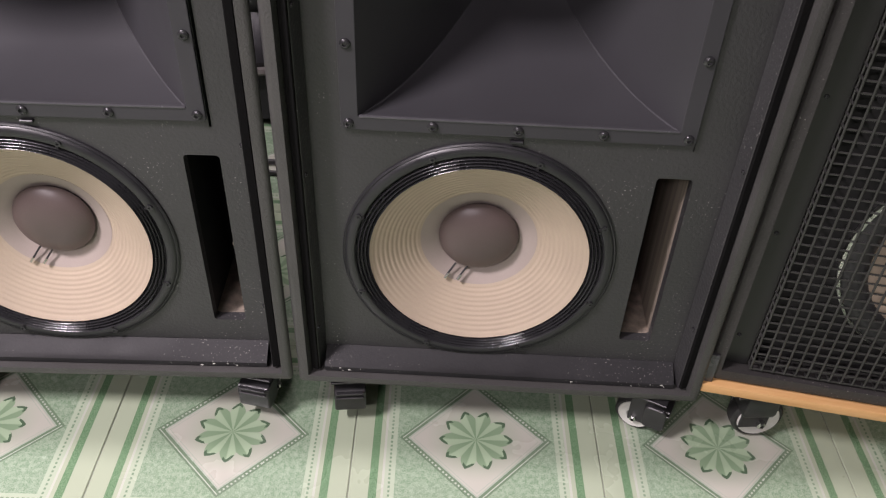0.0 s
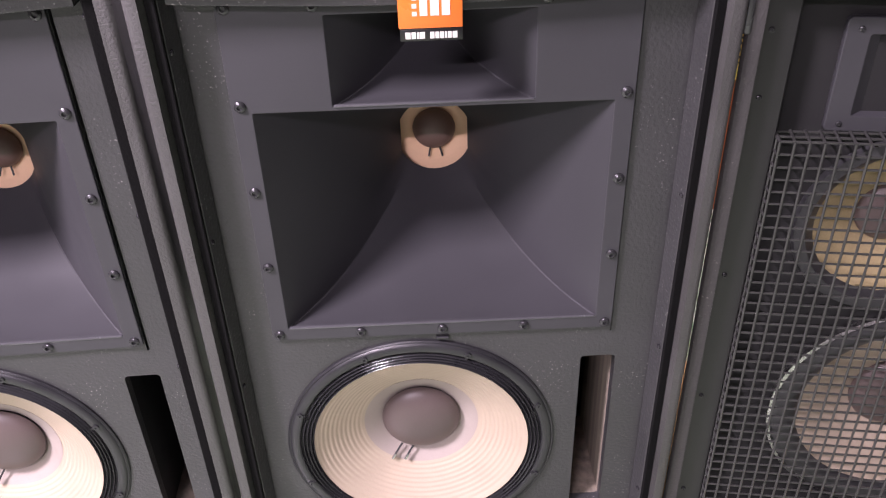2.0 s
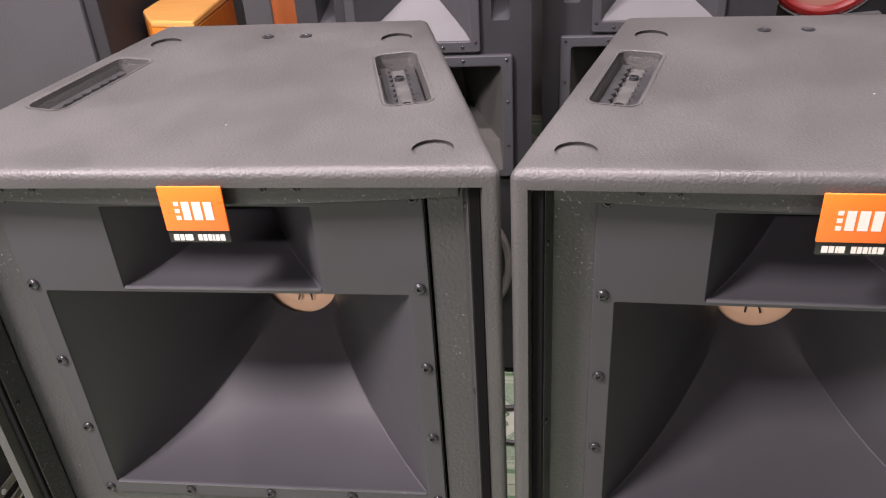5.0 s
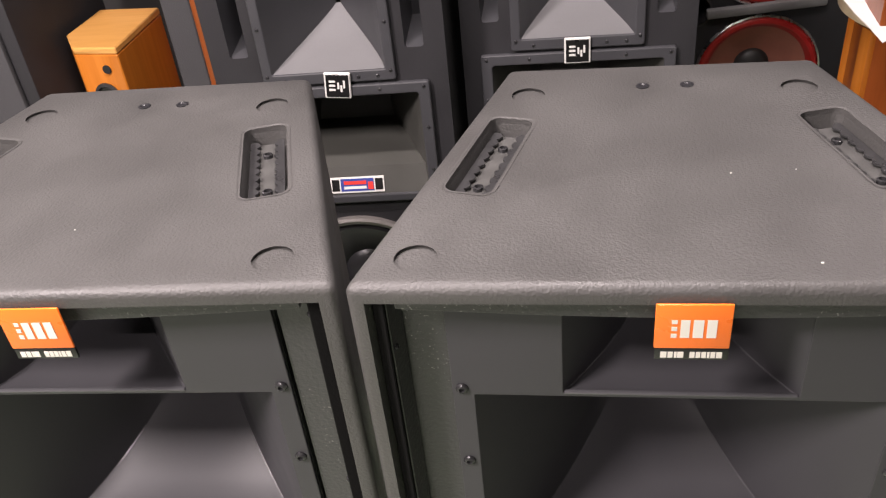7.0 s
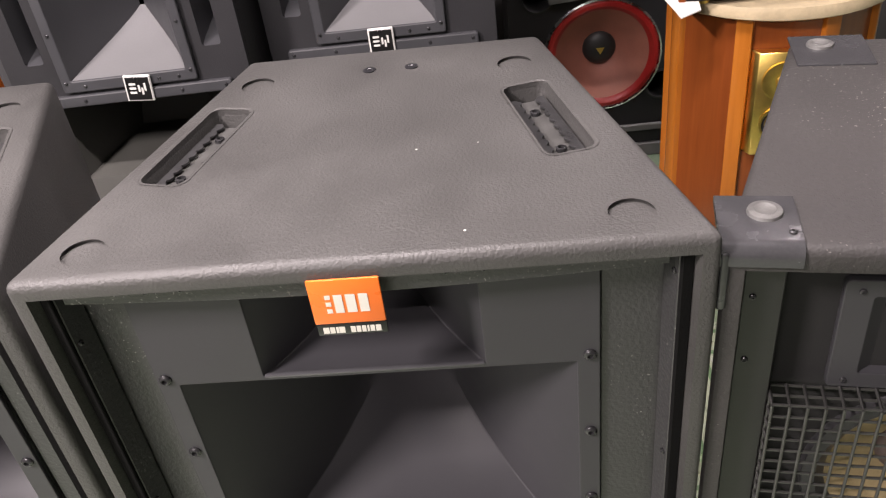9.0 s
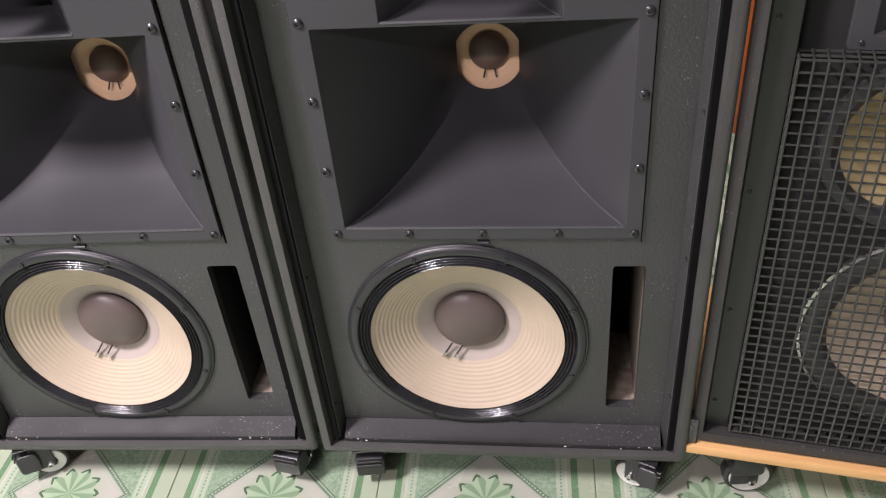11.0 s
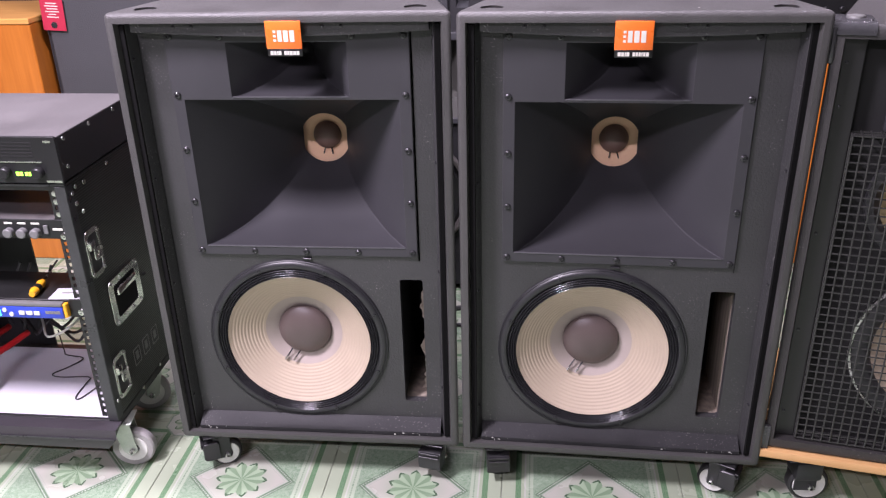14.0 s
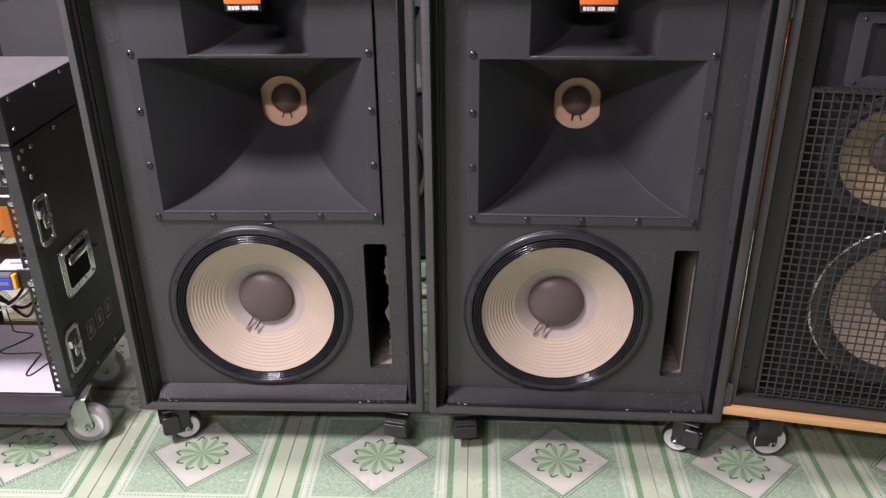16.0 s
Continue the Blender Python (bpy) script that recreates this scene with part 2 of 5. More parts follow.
def loft(sections, bm=None, cap=False):
    """Skin closed sections, each a list of as many points."""
    b = bmesh.new()
    rings = [[b.verts.new(p) for p in s] for s in sections]
    n = len(rings[0])
    for a, c in zip(rings, rings[1:]):
        for i in range(n):
            b.faces.new((a[i], a[(i + 1) % n], c[(i + 1) % n], c[i]))
    if cap:
        b.faces.new(rings[-1])
    return joined(bm, b) if bm else b


def horn(x0, x1, z0, z1, y0, tx0, tx1, tz0, tz1, y1, flare=1.9, n=16, cap=False):
    """A flared horn of four curved walls from the mouth at y0 to the throat at y1."""
    secs = []
    for k in range(n + 1):
        s = k / n
        f = (1 - s) ** flare
        a, c, d, e = tx0 + (x0 - tx0) * f, tx1 + (x1 - tx1) * f, tz0 + (z0 - tz0) * f, tz1 + (z1 - tz1) * f
        y = y0 + (y1 - y0) * s
        secs.append([(a, y, d), (c, y, d), (c, y, e), (a, y, e)])
    return loft(secs, cap=cap)


def screw_mesh(r=0.0072, h=0.0052):
    me = bpy.data.meshes.new("screw")
    b = lathe([(r, 0), (r * 0.96, -h * 0.55), (r * 0.7, -h * 0.9), (r * 0.45, -h), (r * 0.4, -h * 0.45), (0, -h * 0.4)], 14)
    bmesh.ops.recalc_face_normals(b, faces=b.faces)
    b.to_mesh(me)
    b.free()
    return finish(me, SCREW)


SCREW_MESH = screw_mesh()
SMALL_SCREW = screw_mesh(0.0035, 0.0025)

# ---- room ----
X0, X1, Y0, Y1, H = -3.4, 3.6, -3.2, 3.6, 2.95
PITCH, TX, TY = 0.4115, -0.125, 0.677


def tile_material():
    m, t, p = bare("printed_green_floor_tile")
    c = t.nodes.new("ShaderNodeTexCoord")
    sep = t.nodes.new("ShaderNodeSeparateXYZ")
    t.links.new(c.outputs["Object"], sep.inputs[0])
    x, y = V(t, sep.outputs[0]), V(t, sep.outputs[1])
    ax, ay = x.abs(), y.abs()
    half = PITCH / 2
    edge = (ax.max(ay) * -1) + half
    fine = noise_of(t, 420, 2, 0.7)
    mid = noise_of(t, 130, 2)
    pale, dark, white = (0.47, 0.55, 0.40), (0.16, 0.25, 0.16), (0.60, 0.63, 0.54)
    # speckled field
    col = mix(t, (fine * 0.6 + mid * 0.4).ramp(0.42, 0.6), (0.22, 0.35, 0.22), (0.43, 0.55, 0.41))
    # border bands
    along = ax.min(ay)
    dots = ((along * 780).op("SINE") * 0.5 + 0.5).gt(0.45)
    col = mix(t, edge.lt(0.073), col, (0.50, 0.60, 0.45))
    col = mix(t, (edge - 0.0640).abs().lt(0.0017) * dots, col, (0.22, 0.34, 0.22))
    col = mix(t, edge.lt(0.056), col, white)
    col = mix(t, edge.lt(0.052), col, pale)
    col = mix(t, (edge - 0.0385).abs().lt(0.0065), col, mix(t, fine.ramp(0.4, 0.6), (0.10, 0.23, 0.11), (0.2, 0.36, 0.2)))
    # diamond
    d = ax + ay
    dash = ((x - y).abs() * 620).op("SINE").gt(0.1)
    col = mix(t, d.lt(0.129), col, dark)
    col = mix(t, (d - 0.122).abs().lt(0.0022) * dash, col, (0.55, 0.62, 0.52))
    col = mix(t, d.lt(0.115), col, (0.45, 0.52, 0.43))
    col = mix(t, d.lt(0.111), col, (0.58, 0.575, 0.50))
    col = mix(t, (d - 0.106).abs().lt(0.0008), col, (0.45, 0.52, 0.43))

    def flower(col, fx, fy, size, petals, inner, outer, tips):
        r = ((fx * fx) + (fy * fy)).op("SQRT")
        th = fy.op("ARCTAN2", fx)
        saw = ((th * (petals / (2 * math.pi)) + 0.5).op("FRACT") - 0.5).abs() * 2
        wave = (saw * -1) + 1
        rim = (wave.op("POWER", 0.72) * 0.33 + 0.67) * size
        halo = r.ramp(size * 1.35, size * 0.7)
        col = mix(t, halo * 0.6, col, outer)
        side = (th * petals).op("SINE").ramp(-0.25, 0.25)
        tone = side * 0.75 + r.ramp(0, size) * 0.3
        petal = mix(t, tone, (0.21, 0.34, 0.20), inner)
        inside = (r - rim).lt(0)
        col = mix(t, inside, col, petal)
        ring = (r - rim * 0.95).abs().lt(size * 0.05) * r.gt(size * 0.78) * (side.gt(0.5) + saw.lt(0.35)).min(1.0)
        return mix(t, ring, col, tips)

    col = flower(col, x, y, 0.063, 10, (0.43, 0.58, 0.39), (0.40, 0.50, 0.36), (0.07, 0.14, 0.08))
    # corner medallions, two kinds
    cx, cy = (ax * -1) + half, (ay * -1) + half
    same = (x * y).gt(0)
    sq = cx.max(cy)
    octa = sq.max((cx + cy) * 0.7071)
    col_a = mix(t, octa.lt(0.058), col, (0.30, 0.40, 0.30))
    col_a = mix(t, octa.lt(0.054), col_a, (0.60, 0.62, 0.54))
    col_a = flower(col_a, cx, cy, 0.044, 8, (0.47, 0.58, 0.42), (0.54, 0.6, 0.48), (0.16, 0.25, 0.15))
    rays = (cy.op("ARCTAN2", cx) * 24).op("SINE").gt(0)
    col_b = mix(t, sq.lt(0.052), col, mix(t, rays, (0.29, 0.47, 0.26), (0.42, 0.58, 0.36)))
    col_b = flower(col_b, cx, cy, 0.046, 8, (0.60, 0.76, 0.52), (0.36, 0.6, 0.32), (0.10, 0.25, 0.1))
    col = mix(t, octa.lt(0.058).max(sq.lt(0.052)), col, mix(t, same, col_a, col_b))
    # dirt
    grime = noise_of(t, 5, 4, 0.6, t.nodes.new("ShaderNodeNewGeometry").outputs["Position"])
    col = mix(t, grime.ramp(0.55, 0.8) * 0.18, col, (0.2, 0.2, 0.16))
    col = mix(t, 0.40, col, (0.06, 0.070, 0.045))
    t.links.new(col, p.inputs["Base Color"])
    t.links.new((grime.ramp(0.3, 0.8) * 0.15 + 0.2).s, p.inputs["Roughness"])
    bump(t, p, grime, 0.02, 0.002)
    return m


TILE = tile_material()
GROUT = surface("grey_tile_grout", (0.20, 0.22, 0.17), 0.9, 0, 0.3, 8, 200, 0.3)
WALLPAINT = surface("brown_grey_wall_paint", (0.075, 0.072, 0.068), 0.8, 0, 0.05, 2, 120, 0.15)
CEILPAINT = surface("grey_white_ceiling_paint", (0.30, 0.30, 0.295), 0.85, 0, 0.05, 2, 120, 0.1)
DARKWALL = surface("dark_grey_wall_panel", (0.042, 0.040, 0.039), 0.75, 0, 0.12, 2, 120, 0.15)


def structure(name, bm, material, label):
    me = bpy.data.meshes.new(name)
    bmesh.ops.recalc_face_normals(bm, faces=bm.faces)
    bm.to_mesh(me)
    bm.free()
    return tagged(new(name, finish(me, material)), label, kind="structure")


floor = structure("floor", box(X0, X1, Y0, Y1, -0.08, -0.0025), GROUT, "green patterned ceramic tile floor with thin grey joints")
structure("wall_north", box(X0 - 0.12, X1 + 0.12, Y1, Y1 + 0.12, -0.08, H), DARKWALL, "dark grey painted back wall of the shop")
structure("wall_south", box(X0 - 0.12, X1 + 0.12, Y0 - 0.12, Y0, -0.08, H), WALLPAINT, "plain brown-grey painted wall")
structure("wall_west", box(X0 - 0.12, X0, Y0, Y1, -0.08, H), WALLPAINT, "plain brown-grey painted side wall")
structure("wall_east", box(X1, X1 + 0.12, Y0, Y1, -0.08, H), WALLPAINT, "plain brown-grey painted side wall")
structure("ceiling", box(X0 - 0.12, X1 + 0.12, Y0 - 0.12, Y1 + 0.12, H, H + 0.1), CEILPAINT, "plain grey-white ceiling")

# ---- two big three-way loudspeakers ----
HW, BW, DEP, CH = 0.3280, 0.199, 0.490, 0.976
WALL = 0.0190
BAF = 0.045


def caster(parent, x, y, z, turn, hooded):
    """A swivel caster, hanging 0.1 below the plate at z."""
    c = new("caster")
    c.parent = parent
    c.matrix_basis = pose(x, y, z, 0, 0, turn)
    part("mounting_plate", box(-0.03, 0.03, -0.03, 0.03, -0.004, -0.0005, 0.001, 1), PLASTIC, c)
    part("swivel_head", lathe([(0.02, 0), (0.022, 0.006), (0.018, 0.014), (0, 0.014)], 20, None, pose(0, 0, -0.004, -90)), PLASTIC, c)
    m = pose(0, 0.018, -0.064)
    if hooded:
        hood = prism(rrect(-0.034, 0.004, -0.034, 0.014, 0.008), -0.026, 0.026, 0.002, 1)
        hood.transform(pose(0, 0.0, -0.034, 90, 0, 90))
        part("brake_hood", hood, PLASTIC, c)
        for zz in (-0.022, -0.032):
            part("hood_rib", box(-0.0225, 0.0225, -0.038, -0.031, zz - 0.002, zz + 0.002, 0.0008, 1), PLASTIC, c)
    else:
        part("brake_hood", box(-0.024, 0.024, -0.012, 0.034, -0.05, -0.012, 0.006), PLASTIC, c)
    tyre = lathe([(0.018, -0.011), (0.031, -0.012), (0.0345, -0.008), (0.035, 0), (0.0345, 0.008), (0.031, 0.012), (0.018, 0.011)], 32)
    wheel = part("wheel", tyre, RUBBER, c, "black rubber tyre", m @ pose(0, 0, 0, 0, 0, 90))
    part("rim", lathe([(0.028, -0.012), (0.027, -0.0145), (0.013, -0.0145), (0.011, -0.011), (0.011, 0.011), (0.013, 0.0145), (0.027, 0.0145), (0.028, 0.012)], 28), PALEWHEEL, wheel, "pale plastic wheel rim")
    part("fork", box(-0.019, -0.0155, -0.010, 0.028, -0.072, -0.008, 0.001, 1, box(0.0155, 0.019, -0.010, 0.028, -0.072, -0.008, 0.001, 1)), PLASTIC, c)
    part("axle_bolt", lathe([(0.006, -0.019), (0.006, -0.024), (0.003, -0.026), (0.003, 0.026), (0.006, 0.024), (0.006, 0.019)], 6), STEEL, c, "zinc axle bolt", m @ pose(0, 0, 0, 0, 0, 90))
    return c


def woofer(parent, x, y, z):
    w = new("woofer")
    w.parent = parent
    w.matrix_basis = pose(x, y, z)
    part("basket_frame", lathe([(0.2025, 0.002), (0.2022, -0.0030), (0.2000, -0.0046), (0.1985, -0.0040), (0.1975, -0.0052), (0.1950, -0.0072), (0.1860, -0.0078), (0.1845, -0.0070), (0.1835, -0.0040), (0.182, 0.012)], 96), FRAMEBLK, w, "black cast ring frame")
    waves = []
    for k in range(49):
        r = 0.1838 - 0.0212 * k / 48
        waves.append((r, -0.0042 - 0.0026 * math.cos(2 * math.pi * k / 12) + 0.0015 * k / 48))
    part("surround", lathe(waves, 96), GASKET, w, "glossy black pleated surround")
    prof = []
    for k in range(131):
        s = k / 130 * 0.7
        r = 0.1627 - 0.1057 * s
        y_ = -0.004 + 0.066 * s ** 0.92
        if 0.04 < s < 0.66:
            y_ += 0.0007 * (1 - math.cos(2 * math.pi * (s - 0.04) / 0.062)) * 0.5
        prof.append((r, y_))
    part("cone", lathe(prof, 96), CONE, w, "ribbed beige paper cone", angle=60)
    part("cone_centre", lathe([(0.1627 - 0.1057 * k, -0.0045 + 0.066 * k ** 0.92) for k in (0.695, 0.75, 0.82, 0.9, 1.0)], 72), CONERING, w, "smooth grey-beige cone centre")
    part("dust_cap", lathe([(0.0615 * math.cos(a), 0.0545 - 0.024 * math.sin(a)) for a in [radians(90 * k / 12) for k in range(13)]], 48), CAP, w, "grey-brown dome dust cap")
    for dx in (-0.049, -0.029):
        part("lead_wire", rod((dx, 0.038, -0.078 - dx * 0.1), (dx + 0.016, 0.0475, -0.056 - dx * 0.1), 0.0016, 8), FRAMEBLK, w)
        part("solder_eyelet", rod((dx - 0.0005, 0.0365, -0.079 - dx * 0.1), (dx + 0.005, 0.0395, -0.0715 - dx * 0.1), 0.0024, 8), STEEL, w)
    for k in range(8):
        a = radians(22.5 + 45 * k)
        part("clamp_bolt", lathe([(0.0045, 0), (0.0045, -0.003), (0.0018, -0.0032), (0.0018, -0.001), (0, -0.001)], 12), FRAMEBLK, w, "", pose(0.1905 * math.cos(a), -0.0072, 0.1905 * math.sin(a)))
        part("frame_notch", box(-0.0022, 0.0022, -0.0092, -0.0066, -0.0055, 0.0055, 0.0008, 1), SHELLDARK, w, "", pose(0, 0, 0, 0, math.degrees(-a) + 90) @ Matrix.Translation((0, 0, 0.1875)))
    return w


def badge(parent, x, y, z):
    b = new("badge")
    b.parent = parent
    b.matrix_basis = pose(x, y, z)
    part("orange_plate", box(-0.0335, 0.0335, -0.003, 0.0, -0.0155, 0.0355, 0.0012, 2), ORANGE, b, "orange square badge plate")
    part("black_strip", box(-0.0325, 0.0335, -0.003, 0.0, -0.0290, -0.0158, 0.001, 2), BLACKINK, b, "black strip with small white bars")
    logo = bmesh.new()
    for x0, x1, z0, z1 in ((-0.019, -0.014, 0.010, 0.0145), (-0.019, -0.014, 0.002, 0.0065), (-0.019, -0.014, -0.006, -0.0015), (-0.011, -0.003, -0.006, 0.0145), (0.0, 0.009, -0.006, 0.0145), (0.012, 0.0205, -0.006, 0.0145)):
        box(x0, x1, -0.0036, -0.0025, z0 + 0.004, z1 + 0.004, 0, 2, logo)
    part("logo_shape", logo, WHITEINK, b, "white block shapes")
    bars = bmesh.new()
    for x0, x1 in ((-0.027, -0.0215), (-0.0205, -0.016), (-0.0148, -0.0125), (-0.012, -0.0065), (-0.001, 0.0035), (0.0045, 0.0085), (0.0095, 0.0135), (0.0145, 0.0165), (0.0175, 0.0215), (0.0225, 0.0275)):
        box(x0, x1, -0.0036, -0.0025, -0.0262, -0.0192, 0, 2, bars)
    part("lettering_bar", bars, WHITEINK, b, "row of white bars")
    return b


def flytrack(parent, x, y, turn):
    """A sunken hand grip with a slotted metal track."""
    g = new("handle_recess")
    g.parent = parent
    g.matrix_basis = pose(x, y, CH, 0, 0, turn)
    secs = []
    for grow, z in ((0.0040, 0.0007), (0.0022, 0.0004), (0.0008, -0.0008), (0.0, -0.0035), (-0.0010, -0.010), (-0.0030, -0.0255)):
        secs.append([(px, py, z) for px, py in rrect(-0.0275 - grow, 0.0275 + grow, -0.0885 - grow, 0.0885 + grow, 0.012 + grow)])
    part("cup", loft(secs, cap=True), TEX_BLACK, g, "rounded sunken cup")
    part("track_bed", box(-0.0170, 0.0170, -0.078, 0.078, -0.0252, -0.0195, 0.001, 1), TRACKBED, g, "worn grey steel track bed")
    for side in (-1, 1):
        wavy = [(side * 0.0215, -0.076)] + [(side * (0.0135 - 0.0050 * abs(math.sin(math.pi * k / 6))), -0.076 + 0.152 * k / 54) for k in range(55)] + [(side * 0.0215, 0.076)]
        part("track_rail", plate([wavy], -0.0172, -0.0140, 0.0006, True), TRACK, g, "dark scalloped track rail")
    for yy in (-0.05, 0.042):
        part("track_bolt", lathe([(0.0062, 0), (0.006, 0.004), (0.0038, 0.0048), (0.0034, 0.001), (0, 0.001)], 14, None, pose(0, yy, -0.0195, 90)), SCREW, g)
    return g


def horn_shape(u, hw, z0, z1, trx, tz, tr):
    """Half width, floor and roof of a horn at the depth u, and how far its corners are rounded."""
    gx, gz = 0.39 * (1 - u) ** 1.6 + 0.61 * (1 - u), 1 - u ** 1.74
    return trx + (hw - trx) * gx, tz - tr + (z0 - tz + tr) * gz, tz + tr + (z1 - tz - tr) * gz, u ** 2.4


def round_horn(hw, z0, z1, y0, trx, tz, tr, y1, n=26, k=12):
    """A horn with a square-cornered mouth that turns into a round throat with flat sides."""
    secs = []
    for i in range(n + 1):
        u = i / n
        a, lo, hi, b = horn_shape(u, hw, z0, z1, trx, tz, tr)
        pts = []
        for j in range(4 * k):
            q, v = divmod(j, k)
            v = v / k * 2 - 1
            sx, sz = ((v, -1), (1, v), (-v, 1), (-1, -v))[q]
            ln = math.hypot(sx, sz)
            cx, cz = min(1, max(-1, sx / ln * 1.12)), sz / ln
            px, pz = sx + (cx - sx) * b, sz + (cz - sz) * b
            pts.append((a * px, y0 + (y1 - y0) * u, (lo + hi) / 2 + (hi - lo) / 2 * pz))
        secs.append(pts)
    return loft(secs)


def horn_highlight(side, hw, z0, z1, y0, trx, tz, tr, y1, r):
    """A bead added along one lower corner of such a horn for its highlight."""
    pts = []
    for i in range(17):
        u = 0.72 * i / 16
        a, lo, hi, b = horn_shape(u, hw, z0, z1, trx, tz, tr)
        pts.append((side * a * (1 - (1 - 0.79) * b), y0 + (y1 - y0) * u, (lo + hi) / 2 - (hi - lo) / 2 * (1 - (1 - math.sqrt(0.5)) * b)))
    return cable(pts, r, 8, 2)


def outline_side(y, inset):
    return HW + (BW - HW) * y / DEP - inset


def big_speaker(m, label, worn, badge_x, off, fl, fr, groove, specks, raw_port):
    s = thing("loudspeaker", m, label, "loudspeaker", "pair of big loudspeakers")
    mx, hw = (fl + fr) / 2, (fr - fl) / 2 - 0.0235
    shell = prism([(off - HW, 0), (off + HW, 0), (off + BW, DEP), (off - BW, DEP)], 0, CH, 0.0105, 4)
    cav = prism([(off - outline_side(-0.1, WALL), -0.1), (off + outline_side(-0.1, WALL), -0.1), (off + outline_side(0.47, WALL), 0.47), (off - outline_side(0.47, WALL), 0.47)], 0.019, CH - 0.020)
    cut = [cav]
    for sx, turn in ((-0.204, -14), (0.194, 14)):
        c = prism(rrect(-0.027, 0.027, -0.088, 0.088, 0.012), CH - 0.05, CH + 0.02)
        c.transform(pose(sx, 0.251, 0, 0, 0, turn))
        cut.append(c)
    for fx, fy in ((-0.262, 0.046), (0.256, 0.046), (-0.167, 0.404), (0.165, 0.402)):
        cut.append(lathe([(0, 0.004), (0.0238, 0.0042), (0.0212, -0.0002), (0.0212, -0.02), (0, -0.02)], 32, None, pose(fx, fy, CH, -90)))
    part("cabinet", carved(shell, cut), TEX_BLACK, s, "black textured trapezoid cabinet")
    for sx, turn in ((-0.204, -14), (0.194, 14)):
        flytrack(s, sx, 0.251, turn)
    for sx in (-0.022, 0.033):
        part("rigging_screw", lathe([(0.0085, 0), (0.0085, 0.0012), (0.005, 0.0016), (0.0035, 0.0005), (0, 0.0005)], 16, None, pose(sx, 0.419, CH, 90)), FRAMEBLK, s)
    # baffle with openings for the horn, the woofer and the port
    bw, wx, px = outline_side(BAF, WALL + 0.001), mx - 0.0385, mx + 0.1957
    part("baffle", plate([rrect(off - bw, off + bw, 0.020, 0.955, 0.003), circle(wx, 0.248, 0.183), rrect(px, px + 0.050, 0.094, 0.407, 0.006), rrect(fl + 0.013, fr - 0.013, 0.478, 0.918, 0.004), rrect(fr + 0.0006, fr + groove, 0.452, 0.950, 0.0004, 1)], BAF, BAF + 0.018), BAFFLE, s, "black painted front baffle with pale chips")
    duct = OLDWOOD if raw_port else SILL
    part("port_wall", box(px - 0.007, px - 0.001, BAF + 0.018, 0.24, 0.07, 0.42), duct, s)
    part("port_wall", box(px + 0.051, px + 0.057, BAF + 0.018, 0.24, 0.07, 0.42), duct, s, "raw grey-brown port wall" if raw_port else "black port wall")
    part("port_floor", box(px - 0.001, px + 0.051, BAF + 0.018, 0.24, 0.066, 0.0925), OLDWOOD, s, "raw wood port floor")
    if not raw_port:
        ragged = [(px + 0.0505, 0.096), (px + 0.0505, 0.404)] + [(px + 0.040 + 0.004 * math.sin(k * 0.43) + random.uniform(-0.004, 0.005), 0.404 - 0.0077 * k) for k in range(41)]
        torn = plate([ragged], 0.095, 0.099)
        part("torn_lining", torn, OLDWOOD, s, "torn brown lining edge")
    # horn moulding
    horn_part = new("horn_assembly")
    horn_part.parent = s
    part("horn_flange", plate([rrect(fl, fr, 0.463, 0.934, 0.005), rrect(mx - hw, mx + hw, 0.483, 0.801, 0.002), rrect(mx - 0.117, mx + 0.117, 0.8060, 0.913, 0.002)], BAF - 0.006, BAF - 0.0004, 0.0012), HORN, horn_part, "flat satin black horn flange")
    shape = (hw, 0.483, 0.801, BAF - 0.0045, 0.0505, 0.644, 0.058, BAF + 0.250)
    part("mid_horn", round_horn(*shape), HORN, horn_part, "flared midrange horn", pose(mx, 0, 0))
    for side in (-1, 1):
        part("highlight_bead", horn_highlight(side, *shape, 0.0012), HIGHLIGHT, horn_part, "", pose(mx, 0, 0))
    small = (0.117, 0.806, 0.913, BAF - 0.0045, 0.016, 0.868, 0.016, BAF + 0.15)
    part("tweeter_horn", round_horn(*small), HORN, horn_part, "small flared tweeter horn", pose(mx, 0, 0))
    for side in (-1, 1):
        part("highlight_bead", horn_highlight(side, *small, 0.0009), HIGHLIGHT, horn_part, "", pose(mx, 0, 0))
    part("throat_plug", lathe([(0, -0.012), (0.008, -0.008), (0.018, 0)], 20, None, pose(mx, BAF + 0.149, 0.868)), FRAMEBLK, horn_part)
    # paler beads added along the lower mouth edges as their bright highlights
    for x0, x1, z in ((mx - hw + 0.001, mx + hw - 0.001, 0.4838), (mx - 0.116, mx + 0.116, 0.8068)):
        part("lip_highlight", box(x0, x1, BAF - 0.0075, BAF - 0.002, z - 0.0016, z + 0.0014, 0.0012, 2), HIGHLIGHT, horn_part)
    # battens along both sides, each with a matt black strip on its front
    lean = math.degrees(math.atan2(HW - BW, DEP))
    for side in (-1, 1):
        at = pose(off + side * (outline_side(0.03, WALL) - 0.0068), 0.03, 0, 0, 0, side * lean)
        part("side_batten", box(-0.0062, 0.0062, -0.015, 0.0145, 0.021, 0.954, 0.0008, 1), BAFFLE, s, "black painted batten with pale chips", at)
        part("dark_strip", box(-0.0058, 0.0060, -0.0205, -0.0152, 0.024, 0.952, 0.001, 1), MATTBLACK, s, "matt black strip", at)
        for z in (0.13, 0.42, 0.66, 0.905):
            shared("staple", SMALL_SCREW, s, at @ pose(-side * 0.0064, -0.008, z + 0.02 * side, 0, 0, -side * 90))
